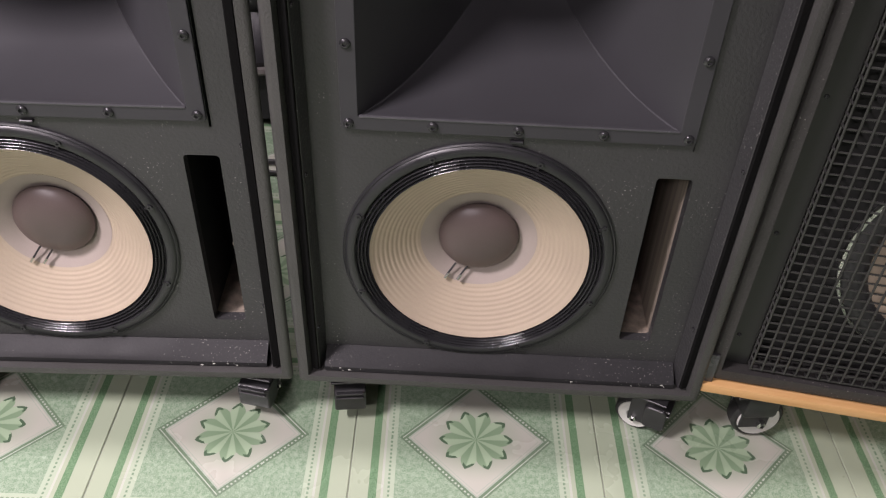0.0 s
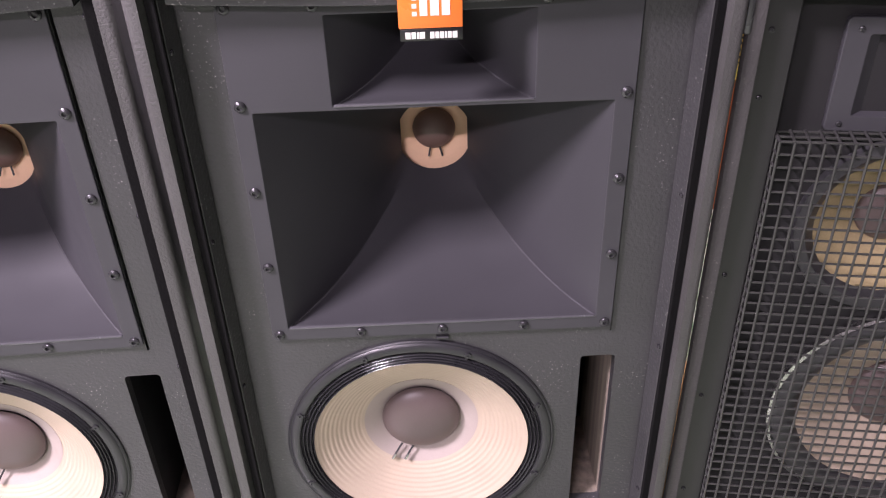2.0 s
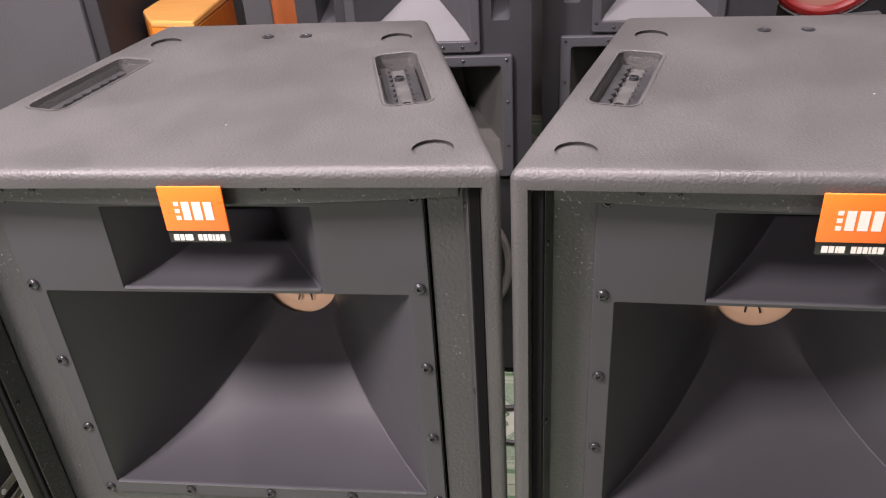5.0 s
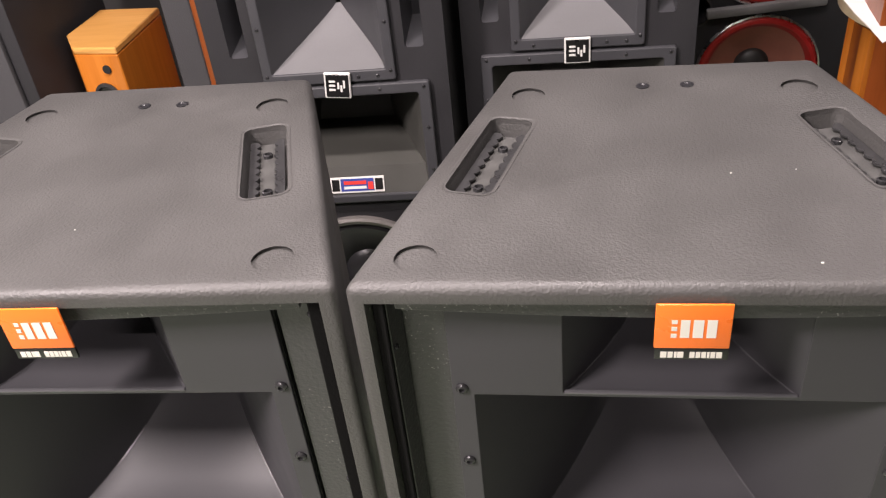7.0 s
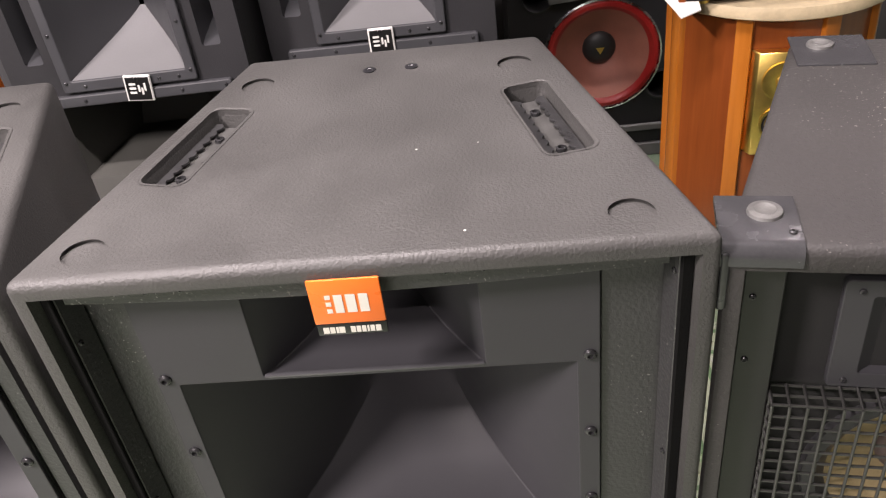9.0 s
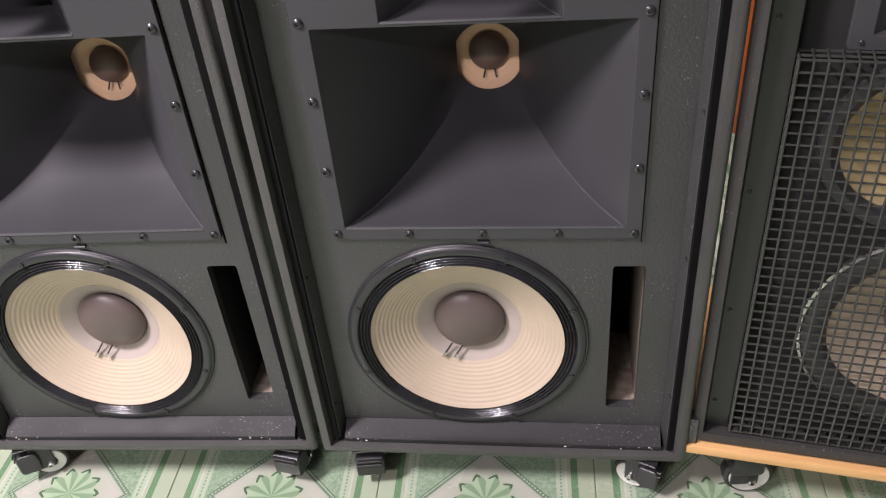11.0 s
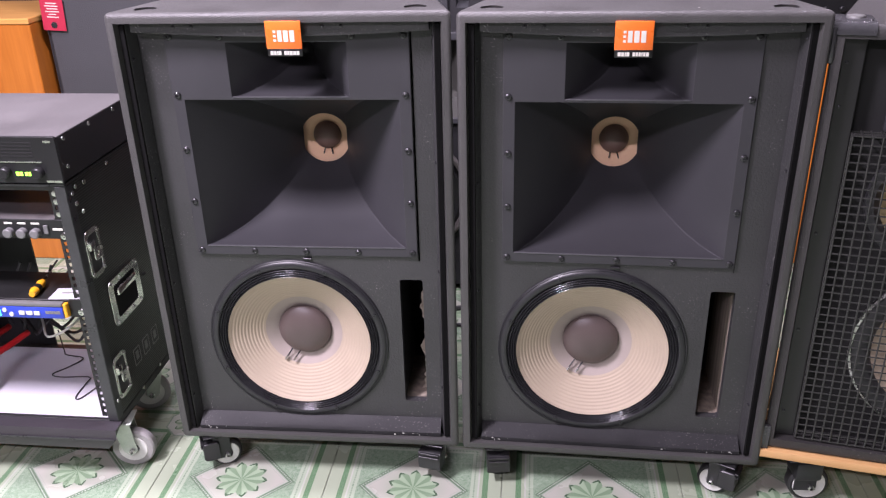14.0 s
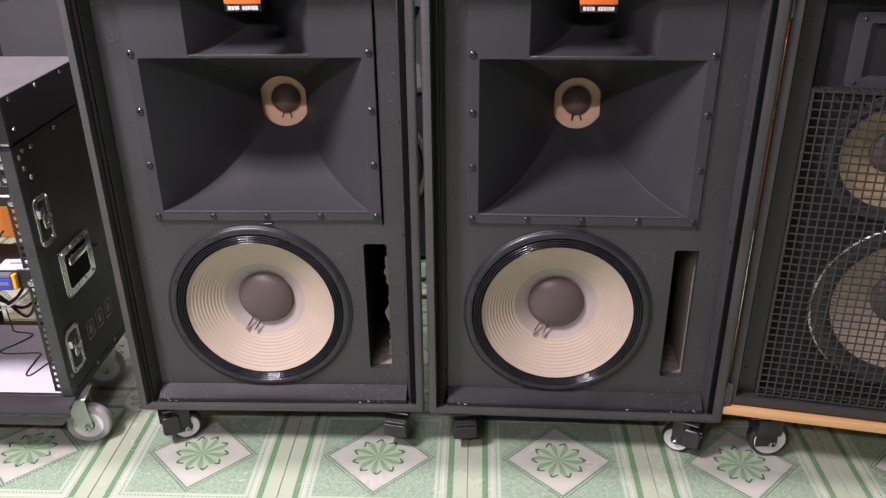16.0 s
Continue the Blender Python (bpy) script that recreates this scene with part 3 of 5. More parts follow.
    part("cable_clip", box(mx - 0.009, mx + 0.009, BAF - 0.006, BAF - 0.0002, 0.4525, 0.457, 0.001, 1), FRAMEBLK, s)
    mid = new("midrange_driver")
    mid.parent = s
    mid.matrix_basis = pose(mx, BAF + 0.252, 0.645)
    prof = [(0.10, -0.004)] + [(0.10 - 0.072 * k / 36, 0.0 + 0.024 * k / 36 + 0.0006 * abs(math.sin(math.pi * k / 6))) for k in range(37)]
    part("cone", lathe(prof, 64), MIDCONE, mid, "ribbed beige midrange cone", angle=60)
    part("dust_cap", lathe([(0.033 * math.cos(a), 0.020 - 0.022 * math.sin(a)) for a in [radians(90 * k / 10) for k in range(11)]], 40), MIDCAP, mid, "brown dome dust cap")
    for dx in (-0.008, 0.010):
        part("lead_wire", rod((dx * 1.2, 0.008, -0.043), (dx * 0.8, 0.016, -0.030), 0.0015, 8), FRAMEBLK, mid)
    rows = [0.4735, 0.5855, 0.6975, 0.8105, 0.9245]
    spots = [(sx, z) for sx in (fl + 0.0105, fr - 0.0105) for z in rows] + [(mx + x, rows[0]) for x in (-0.112, 0, 0.112)] + [(mx + x, 0.9245) for x in (-0.128, 0.128)]
    for x, z in spots:
        shared("screw", SCREW_MESH, s, pose(x, BAF - 0.005, z, 0, random.uniform(0, 90)))
    woofer(s, wx, BAF, 0.248)
    # rails of the missing grille
    arc_top = [(off - 0.284, 0.9535)] + [(off - 0.284 + 0.568 * k / 16, 0.9375 - 0.0095 * math.sin(math.pi * k / 16)) for k in range(17)] + [(off + 0.284, 0.9535)]
    part("top_rail", plate([arc_top], BAF - 0.030, BAF - 0.006, 0.001), BAFFLE, s, "thin bowed top rail")
    sill = bmesh.new()
    n = 16
    secs = []
    for k in range(n + 1):
        x = off - 0.2835 + 0.567 * k / n
        bow = 0.010 * math.sin(math.pi * k / n)
        secs.append([(x, 0.012, 0.0215), (x, 0.012, 0.030), (x, 0.020 + bow * 0.4, 0.036 - bow * 0.35), (x, BAF - 0.001, 0.050), (x, BAF - 0.001, 0.0215)])
    loft(secs, sill)
    part("bottom_sill", sill, SILL, s, "scuffed black bottom sill")
    badge(s, badge_x, -0.002, 0.9245)
    for k in range(9):
        x = off + random.choice((-1, 1)) * (0.276 - abs(random.gauss(0, 0.07)))
        chip = [(random.uniform(0.5, 1.3) * r * math.cos(2 * math.pi * j / 7), random.uniform(0.3, 0.9) * r * math.sin(2 * math.pi * j / 7)) for r in (random.uniform(0.0008, 0.0022),) for j in range(7)]
        part("paint_chip", plate([chip], -0.0006, 0.0004), PALEWHEEL, s, "pale chip in the black paint", pose(x, 0.0118, random.uniform(0.0225, 0.029)))
    for x in (-0.20, -0.165, 0.085, 0.12):
        shared("staple", SMALL_SCREW, s, pose(x, BAF - 0.030, 0.947))
    for x, y, r in specks:
        part("paint_speck", lathe([(0, 0.0006), (r, 0.0004), (r, 0)], 8, None, pose(x, y, CH, 90)), PALEWHEEL, s, "tiny pale paint speck")
    for (x, y, turn, hooded) in worn:
        wheel = caster(s, x, y, 0.0, turn, hooded)
        wheel.matrix_basis = wheel.matrix_basis @ Matrix.Scale(m.translation.z / 0.0995, 4)
    return s


big_speaker(pose(-0.549, 0.903, 0.103, 0, 0, 0.8), "big black three-way loudspeaker on casters, grille missing, beside the rack case", [(-0.262, 0.036, -65, True), (0.262, 0.036, -12, True), (-0.16, 0.42, 20, False), (0.16, 0.42, 160, False)], 0.0155, -0.001, -0.233, 0.2425, 0.0042, [(0.02, 0.11, 0.0009)], False)
big_speaker(pose(0.1085, 0.900, 0.10, 0, 0, -1.5), "big black three-way loudspeaker on casters, grille missing, front open", [(-0.246, 0.036, 8, True), (0.262, 0.030, 65, True), (-0.16, 0.42, 20, False), (0.16, 0.42, 160, False)], -0.007, 0.002, -0.240, 0.2275, 0.0018, [(0.052, 0.195, 0.0011), (0.105, 0.035, 0.0014), (0.118, 0.20, 0.0008)], True)

# ---- third loudspeaker with a wire grille, on a wheeled board ----
WIRE = surface("dark_grille_wire", (0.04, 0.04, 0.038), 0.34, 0.2, 0.2, 40, 300, 0.1)
STRIP = surface("dark_grey_grille_strip", (0.013, 0.013, 0.013), 0.42, 0, 0.14, 8, 400, 0.15)
SCUFFED = surface("scuffed_black_top_carpet", (0.033, 0.031, 0.030), 0.65, 0, 0.35, 5, 260, 0.5, 0.0015, flecks=0.12, wear=(0.22, 0.21, 0.19))
CORNER = surface("black_steel_corner", (0.085, 0.085, 0.09), 0.26, 0.5, 0.2, 20, 300, 0.1)
BOLTGREY = surface("worn_grey_bolt", (0.13, 0.13, 0.125), 0.5, 0.3, 0.3, 60, 300, 0.3)
PINKCONE = surface("pale_beige_paper_cone", (0.42, 0.34, 0.26), 0.75, 0, 0.12, 20, 300, 0.2)
YELLOWCONE = surface("yellowed_paper_cone", (0.34, 0.265, 0.14), 0.75, 0, 0.25, 18, 300, 0.2)
GREYRING = surface("grey_surround_rubber", (0.035, 0.035, 0.037), 0.4, 0, 0.2, 30, 300, 0.2)

CW, CD, CHH, TAP = 0.68, 0.475, 0.906, 0.119
cm = pose(0.4245, 0.893, 0.147, 0, 0, -10.5)
c = thing("loudspeaker", cm, "black loudspeaker with wire mesh grille and steel corners", "loudspeaker", "speakers in the front row")
side = lambda y, inset: TAP * y / CD + inset
shell = prism([(0.013, 0.014), (CW, 0.014), (CW - TAP, CD), (TAP + 0.013, CD)], 0, CHH, 0.010, 3)
cav = prism([(side(-0.1, 0.030), -0.1), (CW - side(-0.1, 0.024), -0.1), (CW - side(0.45, 0.024), 0.45), (side(0.45, 0.030), 0.45)], 0.026, CHH - 0.026)
part("cabinet", carved(shell, [cav]), SCUFFED, c, "scuffed black cabinet")
part("baffle", plate([rrect(side(0.06, 0.032), CW - side(0.06, 0.026), 0.027, CHH - 0.027, 0.002), circle(0.340, 0.258, 0.165), circle(0.252, 0.575, 0.112)], 0.06, 0.075), SHELLDARK, c, "matt black baffle")
for x in (0.0315, CW - 0.0735):
    st = part("grille_strip", box(x, x + 0.0425, 0.034, 0.062, 0.028, CHH - 0.028, 0.0012, 1), STRIP, c, "dark grey screwed strip")
    for z in (0.09, 0.29, 0.505, 0.755, 0.835):
        shared("screw", SMALL_SCREW, st, pose(x + 0.015, 0.034, z))
hf = new("horn")
hf.parent = c
part("horn_flange", plate([rrect(0.130, 0.562, 0.708, 0.845, 0.006), rrect(0.158, 0.534, 0.728, 0.825, 0.003)], 0.050, 0.0595, 0.0015), HORN, hf, "satin black horn flange")
part("horn_throat", horn(0.158, 0.534, 0.728, 0.825, 0.052, 0.32, 0.37, 0.76, 0.79, 0.20, 1.5, 12, True), HORN, hf, "flared black horn")
for x in (0.146, 0.346, 0.546):
    for z in (0.832, 0.718):
        shared("screw", SMALL_SCREW, hf, pose(x, 0.050, z))


def grille(x0, x1, z0, z1, y, deep, pitch, r):
    """A welded wire mesh bent back round its four edges."""
    b = bmesh.new()
    nx, nz = round((x1 - x0) / pitch), round((z1 - z0) / pitch)
    for i in range(nx + 1):
        x = x0 + (x1 - x0) * i / nx
        rod((x, y, z0), (x, y, z1), r, 6, b)
        rod((x, y, z0), (x, y + deep, z0 - 0.002), r, 6, b)
        rod((x, y, z1), (x, y + deep, z1 + 0.002), r, 6, b)
    for j in range(nz + 1):
        z = z0 + (z1 - z0) * j / nz
        rod((x0, y + r, z), (x1, y + r, z), r, 6, b)
        rod((x0, y + r, z), (x0 - 0.002, y + deep, z), r, 6, b)
        rod((x1, y + r, z), (x1 + 0.002, y + deep, z), r, 6, b)
    for d in (deep * 0.5, deep):
        for a, e in (((x0, y + d, z0), (x1, y + d, z0)), ((x0, y + d, z1), (x1, y + d, z1)), ((x0, y + d, z0), (x0, y + d, z1)), ((x1, y + d, z0), (x1, y + d, z1))):
            rod(a, e, r, 6, b)
    return b


part("wire_grille", grille(0.0765, CW - 0.0765, 0.034, 0.706, 0.020, 0.030, 0.0168, 0.0017), WIRE, c, "dark square wire mesh grille")
wf = new("woofer")
wf.parent = c
wf.matrix_basis = pose(0.340, 0.058, 0.258)
part("basket_rim", lathe([(0.190, 0.002), (0.190, -0.006), (0.186, -0.008), (0.184, -0.004)], 72), STEEL, wf, "bright steel rim edge")
part("surround", lathe([(0.185, -0.003), (0.176, -0.008), (0.165, -0.008), (0.152, -0.003), (0.146, 0.004)], 72), GREYRING, wf, "grey rubber surround")
part("cone", lathe([(0.147, 0.003), (0.12, 0.016), (0.09, 0.034), (0.06, 0.05)], 64), PINKCONE, wf, "pale pinkish paper cone")
part("dust_cap", lathe([(0.062 * math.cos(a), 0.048 - 0.022 * math.sin(a)) for a in [radians(90 * k / 8) for k in range(9)]], 32), CAP, wf, "dark dust cap")
mdr = new("midrange_driver")
mdr.parent = c
mdr.matrix_basis = pose(0.252, 0.058, 0.575)
part("surround", lathe([(0.128, 0.002), (0.126, -0.007), (0.112, -0.007), (0.104, 0.0), (0.1, 0.004)], 56), GREYRING, mdr, "grey surround")
part("cone", lathe([(0.101, 0.003), (0.08, 0.014), (0.06, 0.028), (0.04, 0.04)], 48), YELLOWCONE, mdr, "yellowed paper cone")
part("dust_cap", lathe([(0.042 * math.cos(a), 0.039 - 0.016 * math.sin(a)) for a in [radians(90 * k / 8) for k in range(9)]], 28), CAP, mdr, "brown dust cap")
for x, y, sx in ((0.013, 0, 1), (TAP + 0.013, CD, 0), (CW, 0, -1)):
    if sx == 0:
        top = box(x - 0.004, x + 0.085, y - 0.085, y + 0.003, CHH - 0.001, CHH + 0.0025, 0.001, 1)
        cx, cy = x + 0.030, y - 0.028
        label = "flat steel corner plate"
    else:
        # a plate on top, folded with a full round over the front and down the side
        a, e = (x - 0.003, x + 0.068) if sx > 0 else (x - 0.068, x + 0.003)
        fold = [(0.080, CHH + 0.0025), (0.050, CHH + 0.0025)] + [(0.010 - 0.014 * math.sin(radians(15 * k)), CHH - 0.0115 + 0.014 * math.cos(radians(15 * k))) for k in range(7)] + [(-0.004, CHH - 0.019), (-0.0005, CHH - 0.019), (0.011, CHH - 0.009), (0.080, CHH - 0.004)]
        top = bmesh.new()
        loft([[(a, py + 0.014, pz) for py, pz in fold], [(e, py + 0.014, pz) for py, pz in fold]], top)
        bmesh.ops.holes_fill(top, edges=top.edges[:])
        q = a if sx > 0 else e - 0.011
        box(q, q + 0.010, 0.0095, 0.040, CHH - 0.070, CHH - 0.004, 0.004, 3, top)
        cx, cy = x + sx * 0.040, 0.066
        label = "black steel corner bracket"
    cp = part("corner_bracket", top, CORNER, c, label)
    part("bolt", lathe([(0.0165, 0), (0.0155, 0.003), (0.010, 0.0042), (0.006, 0.0022), (0, 0.0022)], 24, None, pose(cx, cy, CHH + 0.0025, 90)), BOLTGREY, cp, "worn grey round bolt")
    if sx:
        shared("screw", SMALL_SCREW, cp, pose(x + sx * 0.060, 0.034, CHH + 0.0025, -90))
for x in (0.0, CW):
    a, e = (0.010, 0.025) if x == 0 else (CW - 0.012, CW + 0.003)
    part("corner_guard", box(a, e, 0.010, 0.034, -0.001, 0.06, 0.002, 2), CORNER, c)
dolly = thing("wheeled_board", pose(0.4245, 0.893, 0.128, 0, 0, -10.5), "pale pine board on casters under a loudspeaker", "dolly")
part("board", box(0.006, CW + 0.004, 0.004, 0.45, 0.0, 0.0185, 0.002, 2), PINE, dolly, "pale pine board")
for x, y, turn in ((0.10, 0.05, -75), (CW - 0.10, 0.05, 40), (0.16, 0.39, 10), (CW - 0.16, 0.39, 120)):
    k = caster(dolly, x, y, 0.0, turn, False)
    k.matrix_basis = k.matrix_basis @ Matrix.Scale(1.285, 4)

# ---- two tall horn loudspeakers behind ----
RINGGREY = surface("dull_grey_woofer_ring", (0.16, 0.15, 0.14), 0.45, 0.3, 0.25, 20, 300, 0.1)
PALEBADGE = surface("white_badge_line", (0.6, 0.6, 0.57), 0.4, 0, 0.05, 30, 300, 0)
REDINK = surface("red_label_ink", (0.6, 0.04, 0.03), 0.4, 0, 0.05, 30, 300, 0)
BLUEINK = surface("blue_label_ink", (0.03, 0.05, 0.22), 0.4, 0, 0.05, 30, 300, 0)


def tall_horn(m, label, bx, tilt, sticker):
    s = thing("horn_loudspeaker", m, label, "loudspeaker", "tall horn loudspeakers")
    w, top = 0.241, 1.46
    front = plate([rrect(-w, w, 0.02, top, 0.006), rrect(-0.198, -0.160, 0.93, 1.36, 0.006), rrect(0.160, 0.198, 0.93, 1.36, 0.006), rrect(-0.117, 0.117, 0.892, 1.36, 0.003), rrect(-0.195, 0.195, 0.625, 0.845, 0.006), circle(0, 0.345, 0.185)], 0, 0.02)
    welded = bmesh.new()
    welded.from_mesh(front)
    bmesh.ops.remove_doubles(welded, verts=welded.verts[:], dist=1e-5)
    part("front_panel", welded, DARKCAB, s, "black front panel")
    part("cabinet", box(-w, w, 0.45, 0.48, 0.02, top, 0.004, 1, box(-w - 0.0, -w + 0.018, 0.0205, 0.45, 0.02, top, 0.003, 1, box(w - 0.018, w, 0.0205, 0.45, 0.02, top, 0.003, 1, box(-w, w, 0.0205, 0.45, top - 0.018, top, 0.003, 1, box(-w, w, 0.0205, 0.45, 0.02, 0.038, 0.003, 1))))), DARKCAB, s, "black carpeted cabinet")
    for sx in (-1, 1):
        part("slot_box", loft([[(sx * 0.179 - 0.019, 0.0, 0.93), (sx * 0.179 + 0.019, 0.0, 0.93), (sx * 0.179 + 0.019, 0.0, 1.36), (sx * 0.179 - 0.019, 0.0, 1.36)], [(sx * 0.179 - 0.012, 0.12, 0.955), (sx * 0.179 + 0.012, 0.12, 0.955), (sx * 0.179 + 0.012, 0.12, 1.33), (sx * 0.179 - 0.012, 0.12, 1.33)]], cap=True), EVGREY, s, "deep slot port")
    part("horn_flange", plate([rrect(-0.137, 0.137, 0.868, 1.39, 0.006), rrect(-0.116, 0.116, 0.893, 1.36, 0.003)], -0.012, -0.0005, 0.003), EVGREY, s, "grey-black horn flange")
    for sx in (-0.127, 0.127):
        for z in (0.89, 0.99, 1.09, 1.19, 1.29):
            shared("screw", SMALL_SCREW, s, pose(sx, -0.012, z))
    for x in (-0.09, 0.06, 0.1):
        shared("screw", SMALL_SCREW, s, pose(x, -0.012, 0.880))
    # throat walls, with the tongue below paler to carry the light from above
    n, walls, tongue = 12, bmesh.new(), bmesh.new()
    rows = []
    for k in range(n + 1):
        u = k / n
        f = 1 - u
        rows.append((0.005 + 0.111 * f, -0.008 + 0.20 * u ** 0.8, 0.968 - 0.075 * f ** 0.85, 1.32 + 0.04 * f))
    loft([[(a, y, lo), (a, y, hi), (-a, y, hi), (-a, y, lo)] for a, y, lo, hi in rows], walls)
    bmesh.ops.delete(walls, geom=[f for f in walls.faces if f.normal.length and all(abs(v.co.z - min(q.co.z for q in f.verts)) < 0.05 for v in f.verts) and max(v.co.z for v in f.verts) < 1.11 and abs(sum(v.co.x for v in f.verts)) < 1e-6], context="FACES")
    part("throat_wall", walls, EVGREY, s, "dark horn throat")
    for (a, y, lo, hi), (a2, y2, lo2, hi2) in zip(rows, rows[1:]):
        tongue.faces.new([tongue.verts.new(p) for p in ((-a, y, lo), (a, y, lo), (a2, y2, lo2), (-a2, y2, lo2))])
    bmesh.ops.remove_doubles(tongue, verts=tongue.verts[:], dist=1e-5)
    part("horn_tongue", tongue, HORNLIT, s, "sloping horn tongue in a paler grey for the overhead light")
    part("bass_flange", plate([rrect(-0.202, 0.202, 0.583, 0.862, 0.006), rrect(-0.178, 0.178, 0.602, 0.838, 0.006)], -0.014, -0.0005, 0.003), EVGREY, s, "screwed bass horn flange")
    for x, z in ((-0.19, 0.852), (-0.1, 0.851), (0.02, 0.851), (0.1, 0.851), (0.19, 0.852), (0.191, 0.76), (0.191, 0.66), (-0.191, 0.76)):
        shared("screw", SMALL_SCREW, s, pose(x, -0.014, z))
    lower = loft([[(-0.178, -0.008, 0.602), (0.178, -0.008, 0.602), (0.178, -0.008, 0.838), (-0.178, -0.008, 0.838)], [(-0.172, 0.010, 0.662), (0.172, 0.010, 0.662), (0.172, 0.010, 0.835), (-0.172, 0.010, 0.835)], [(-0.09, 0.20, 0.69), (0.09, 0.20, 0.69), (0.07, 0.22, 0.80), (-0.07, 0.22, 0.80)]], cap=True)
    part("bass_horn", lower, BASSGREY, s, "dark bass horn")
    bd = part("badge", box(-0.027, 0.027, -0.006, 0.0, -0.028, 0.028, 0.002, 1), PALEBADGE, s, "square black badge with white border and white strokes", pose(bx, -0.014, 0.866, 0, tilt))
    part("badge_field", box(-0.0235, 0.0235, -0.0072, -0.004, -0.0245, 0.0245, 0.001, 1), BLACKINK, bd)
    strokes = bmesh.new()
    for x0, x1, z0, z1 in ((-0.017, -0.004, 0.008, 0.012), (-0.017, -0.004, -0.001, 0.003), (-0.017, -0.004, -0.010, -0.006), (0.0, 0.004, -0.006, 0.008), (0.006, 0.010, -0.012, 0.002), (0.012, 0.016, -0.004, 0.012)):
        box(x0, x1, -0.0085, -0.006, z0, z1, 0, 2, strokes)
    part("badge_stroke", strokes, PALEBADGE, bd, "white strokes")
    if sticker:
        st = part("sticker", box(-0.060, 0.060, -0.0016, 0.0, -0.018, 0.018, 0.0005, 1), PALEBADGE, s, "white sticker with blue and red bars", pose(0.018, -0.0035, 0.624, -16.7))
        part("sticker_field", box(-0.037, 0.037, -0.0026, -0.001, -0.014, 0.014), BLUEINK, st)
        part("sticker_bar", box(-0.030, 0.020, -0.0034, -0.002, 0.001, 0.009), REDINK, st)
        part("sticker_mark", box(0.024, 0.036, -0.0034, -0.002, -0.011, 0.006), REDINK, st)
        part("sticker_line", box(-0.030, 0.020, -0.0034, -0.002, -0.009, -0.003), PALEBADGE, st)
        for bx0 in (-0.057, 0.040):
            part("sticker_block", box(bx0, bx0 + 0.017, -0.0026, -0.001, -0.013, 0.013), BLACKINK, st)
    part("woofer_ring", lathe([(0.196, 0.0), (0.196, -0.012), (0.190, -0.016), (0.180, -0.012), (0.176, 0.004)], 64, None, pose(0, 0, 0.345)), RINGGREY, s, "dull grey woofer ring")
    part("woofer_cone", lathe([(0.178, 0.0), (0.165, -0.006), (0.15, 0.0), (0.06, 0.06), (0.05, 0.05), (0, 0.035)], 48, None, pose(0, 0, 0.345)), FRAMEBLK, s, "black woofer cone")
    for sx in (-1, 1):
        for y in (0.06, 0.42):
            part("foot", box(sx * 0.19 - 0.03, sx * 0.19 + 0.03, y - 0.03, y + 0.03, 0, 0.0205, 0.002, 1), RUBBER, s)
    return s


tall_horn(pose(-0.462, 1.87, 0, 0, 0, 2), "tall black horn loudspeaker with grey tongue and sticker", 0.016, 5, True)
tall_horn(pose(0.040, 1.99, 0, 0, 0, 0), "tall black horn loudspeaker with grey tongue", 0.0, 0, False)

# ---- wooden and dark speakers further back ----
TEAKTOP = wood("pale_orange_wood_top", (0.58, 0.27, 0.06), (0.70, 0.36, 0.11), 0.35, (4, 50, 50), 0.3)
GREYCLOTH = surface("grey_grille_cloth", (0.05, 0.05, 0.053), 0.9, 0, 0.12, 5, 260, 0.5, 0.0015)
REDCARD = surface("red_printed_card", (0.42, 0.02, 0.05), 0.5, 0, 0.1, 30, 200, 0)

o = thing("wooden_loudspeaker", pose(0, 0, 0), "slim orange wooden loudspeaker with chamfered corner", "loudspeaker", "wooden loudspeakers")
plan = [(-1.244, 2.267), (-1.182, 2.172), (-1.063, 2.157), (-1.063, 2.446), (-1.239, 2.459)]
part("body", prism(plan, 0, 0.842, 0.003, 1), TEAK, o, "orange varnished body")
part("top_board", prism([(x * 1.0, y) for x, y in plan], 0.8425, 0.86, 0.003, 1), TEAKTOP, o, "paler orange wood top")
fm = Matrix.Translation((-1.1225, 2.1635, 0.735)) @ pose(0, 0, 0, 0, 0, -7.2)
part("tweeter_ring", lathe([(0.034, 0), (0.034, -0.004), (0.026, -0.006), (0.022, 0.0), (0, 0.004)], 28, None, fm @ pose(0, -0.002, 0)), RUBBER, o, "round black tweeter")
part("small_port", lathe([(0.011, 0), (0.011, -0.003), (0, -0.003)], 20, None, fm @ pose(0.02, -0.001, 0.07)), SHELLDARK, o)

o = thing("wooden_loudspeaker", pose(0, 0, 0), "tall dark-fronted loudspeaker with orange wood side", "loudspeaker", "wooden loudspeakers")
part("body", box(-0.965, -0.80, 2.28, 2.62, 0, 1.30, 0.004, 1), TEAK, o, "orange wood body")
# dark panel over the left of the front, in the same tone as GREYCLOTH
part("dark_front", box(-0.968, -0.8935, 2.262, 2.2795, 0.0, 1.303, 0.003, 1), GREYCLOTH, o, "dark front panel")
part("front_frame", box(-0.893, -0.797, 2.262, 2.2795, 0.0, 1.303, 0.003, 1), CHERRY, o)

o = thing("wooden_loudspeaker", pose(0, 0, 0), "broad orange wooden loudspeaker with a pale top", "loudspeaker", "wooden loudspeakers")
part("body", prism([(-2.35, 2.03), (-1.735, 2.03), (-1.745, 2.42), (-2.35, 2.42)], 0, 0.862, 0.004, 1), TEAK, o, "orange varnished body")
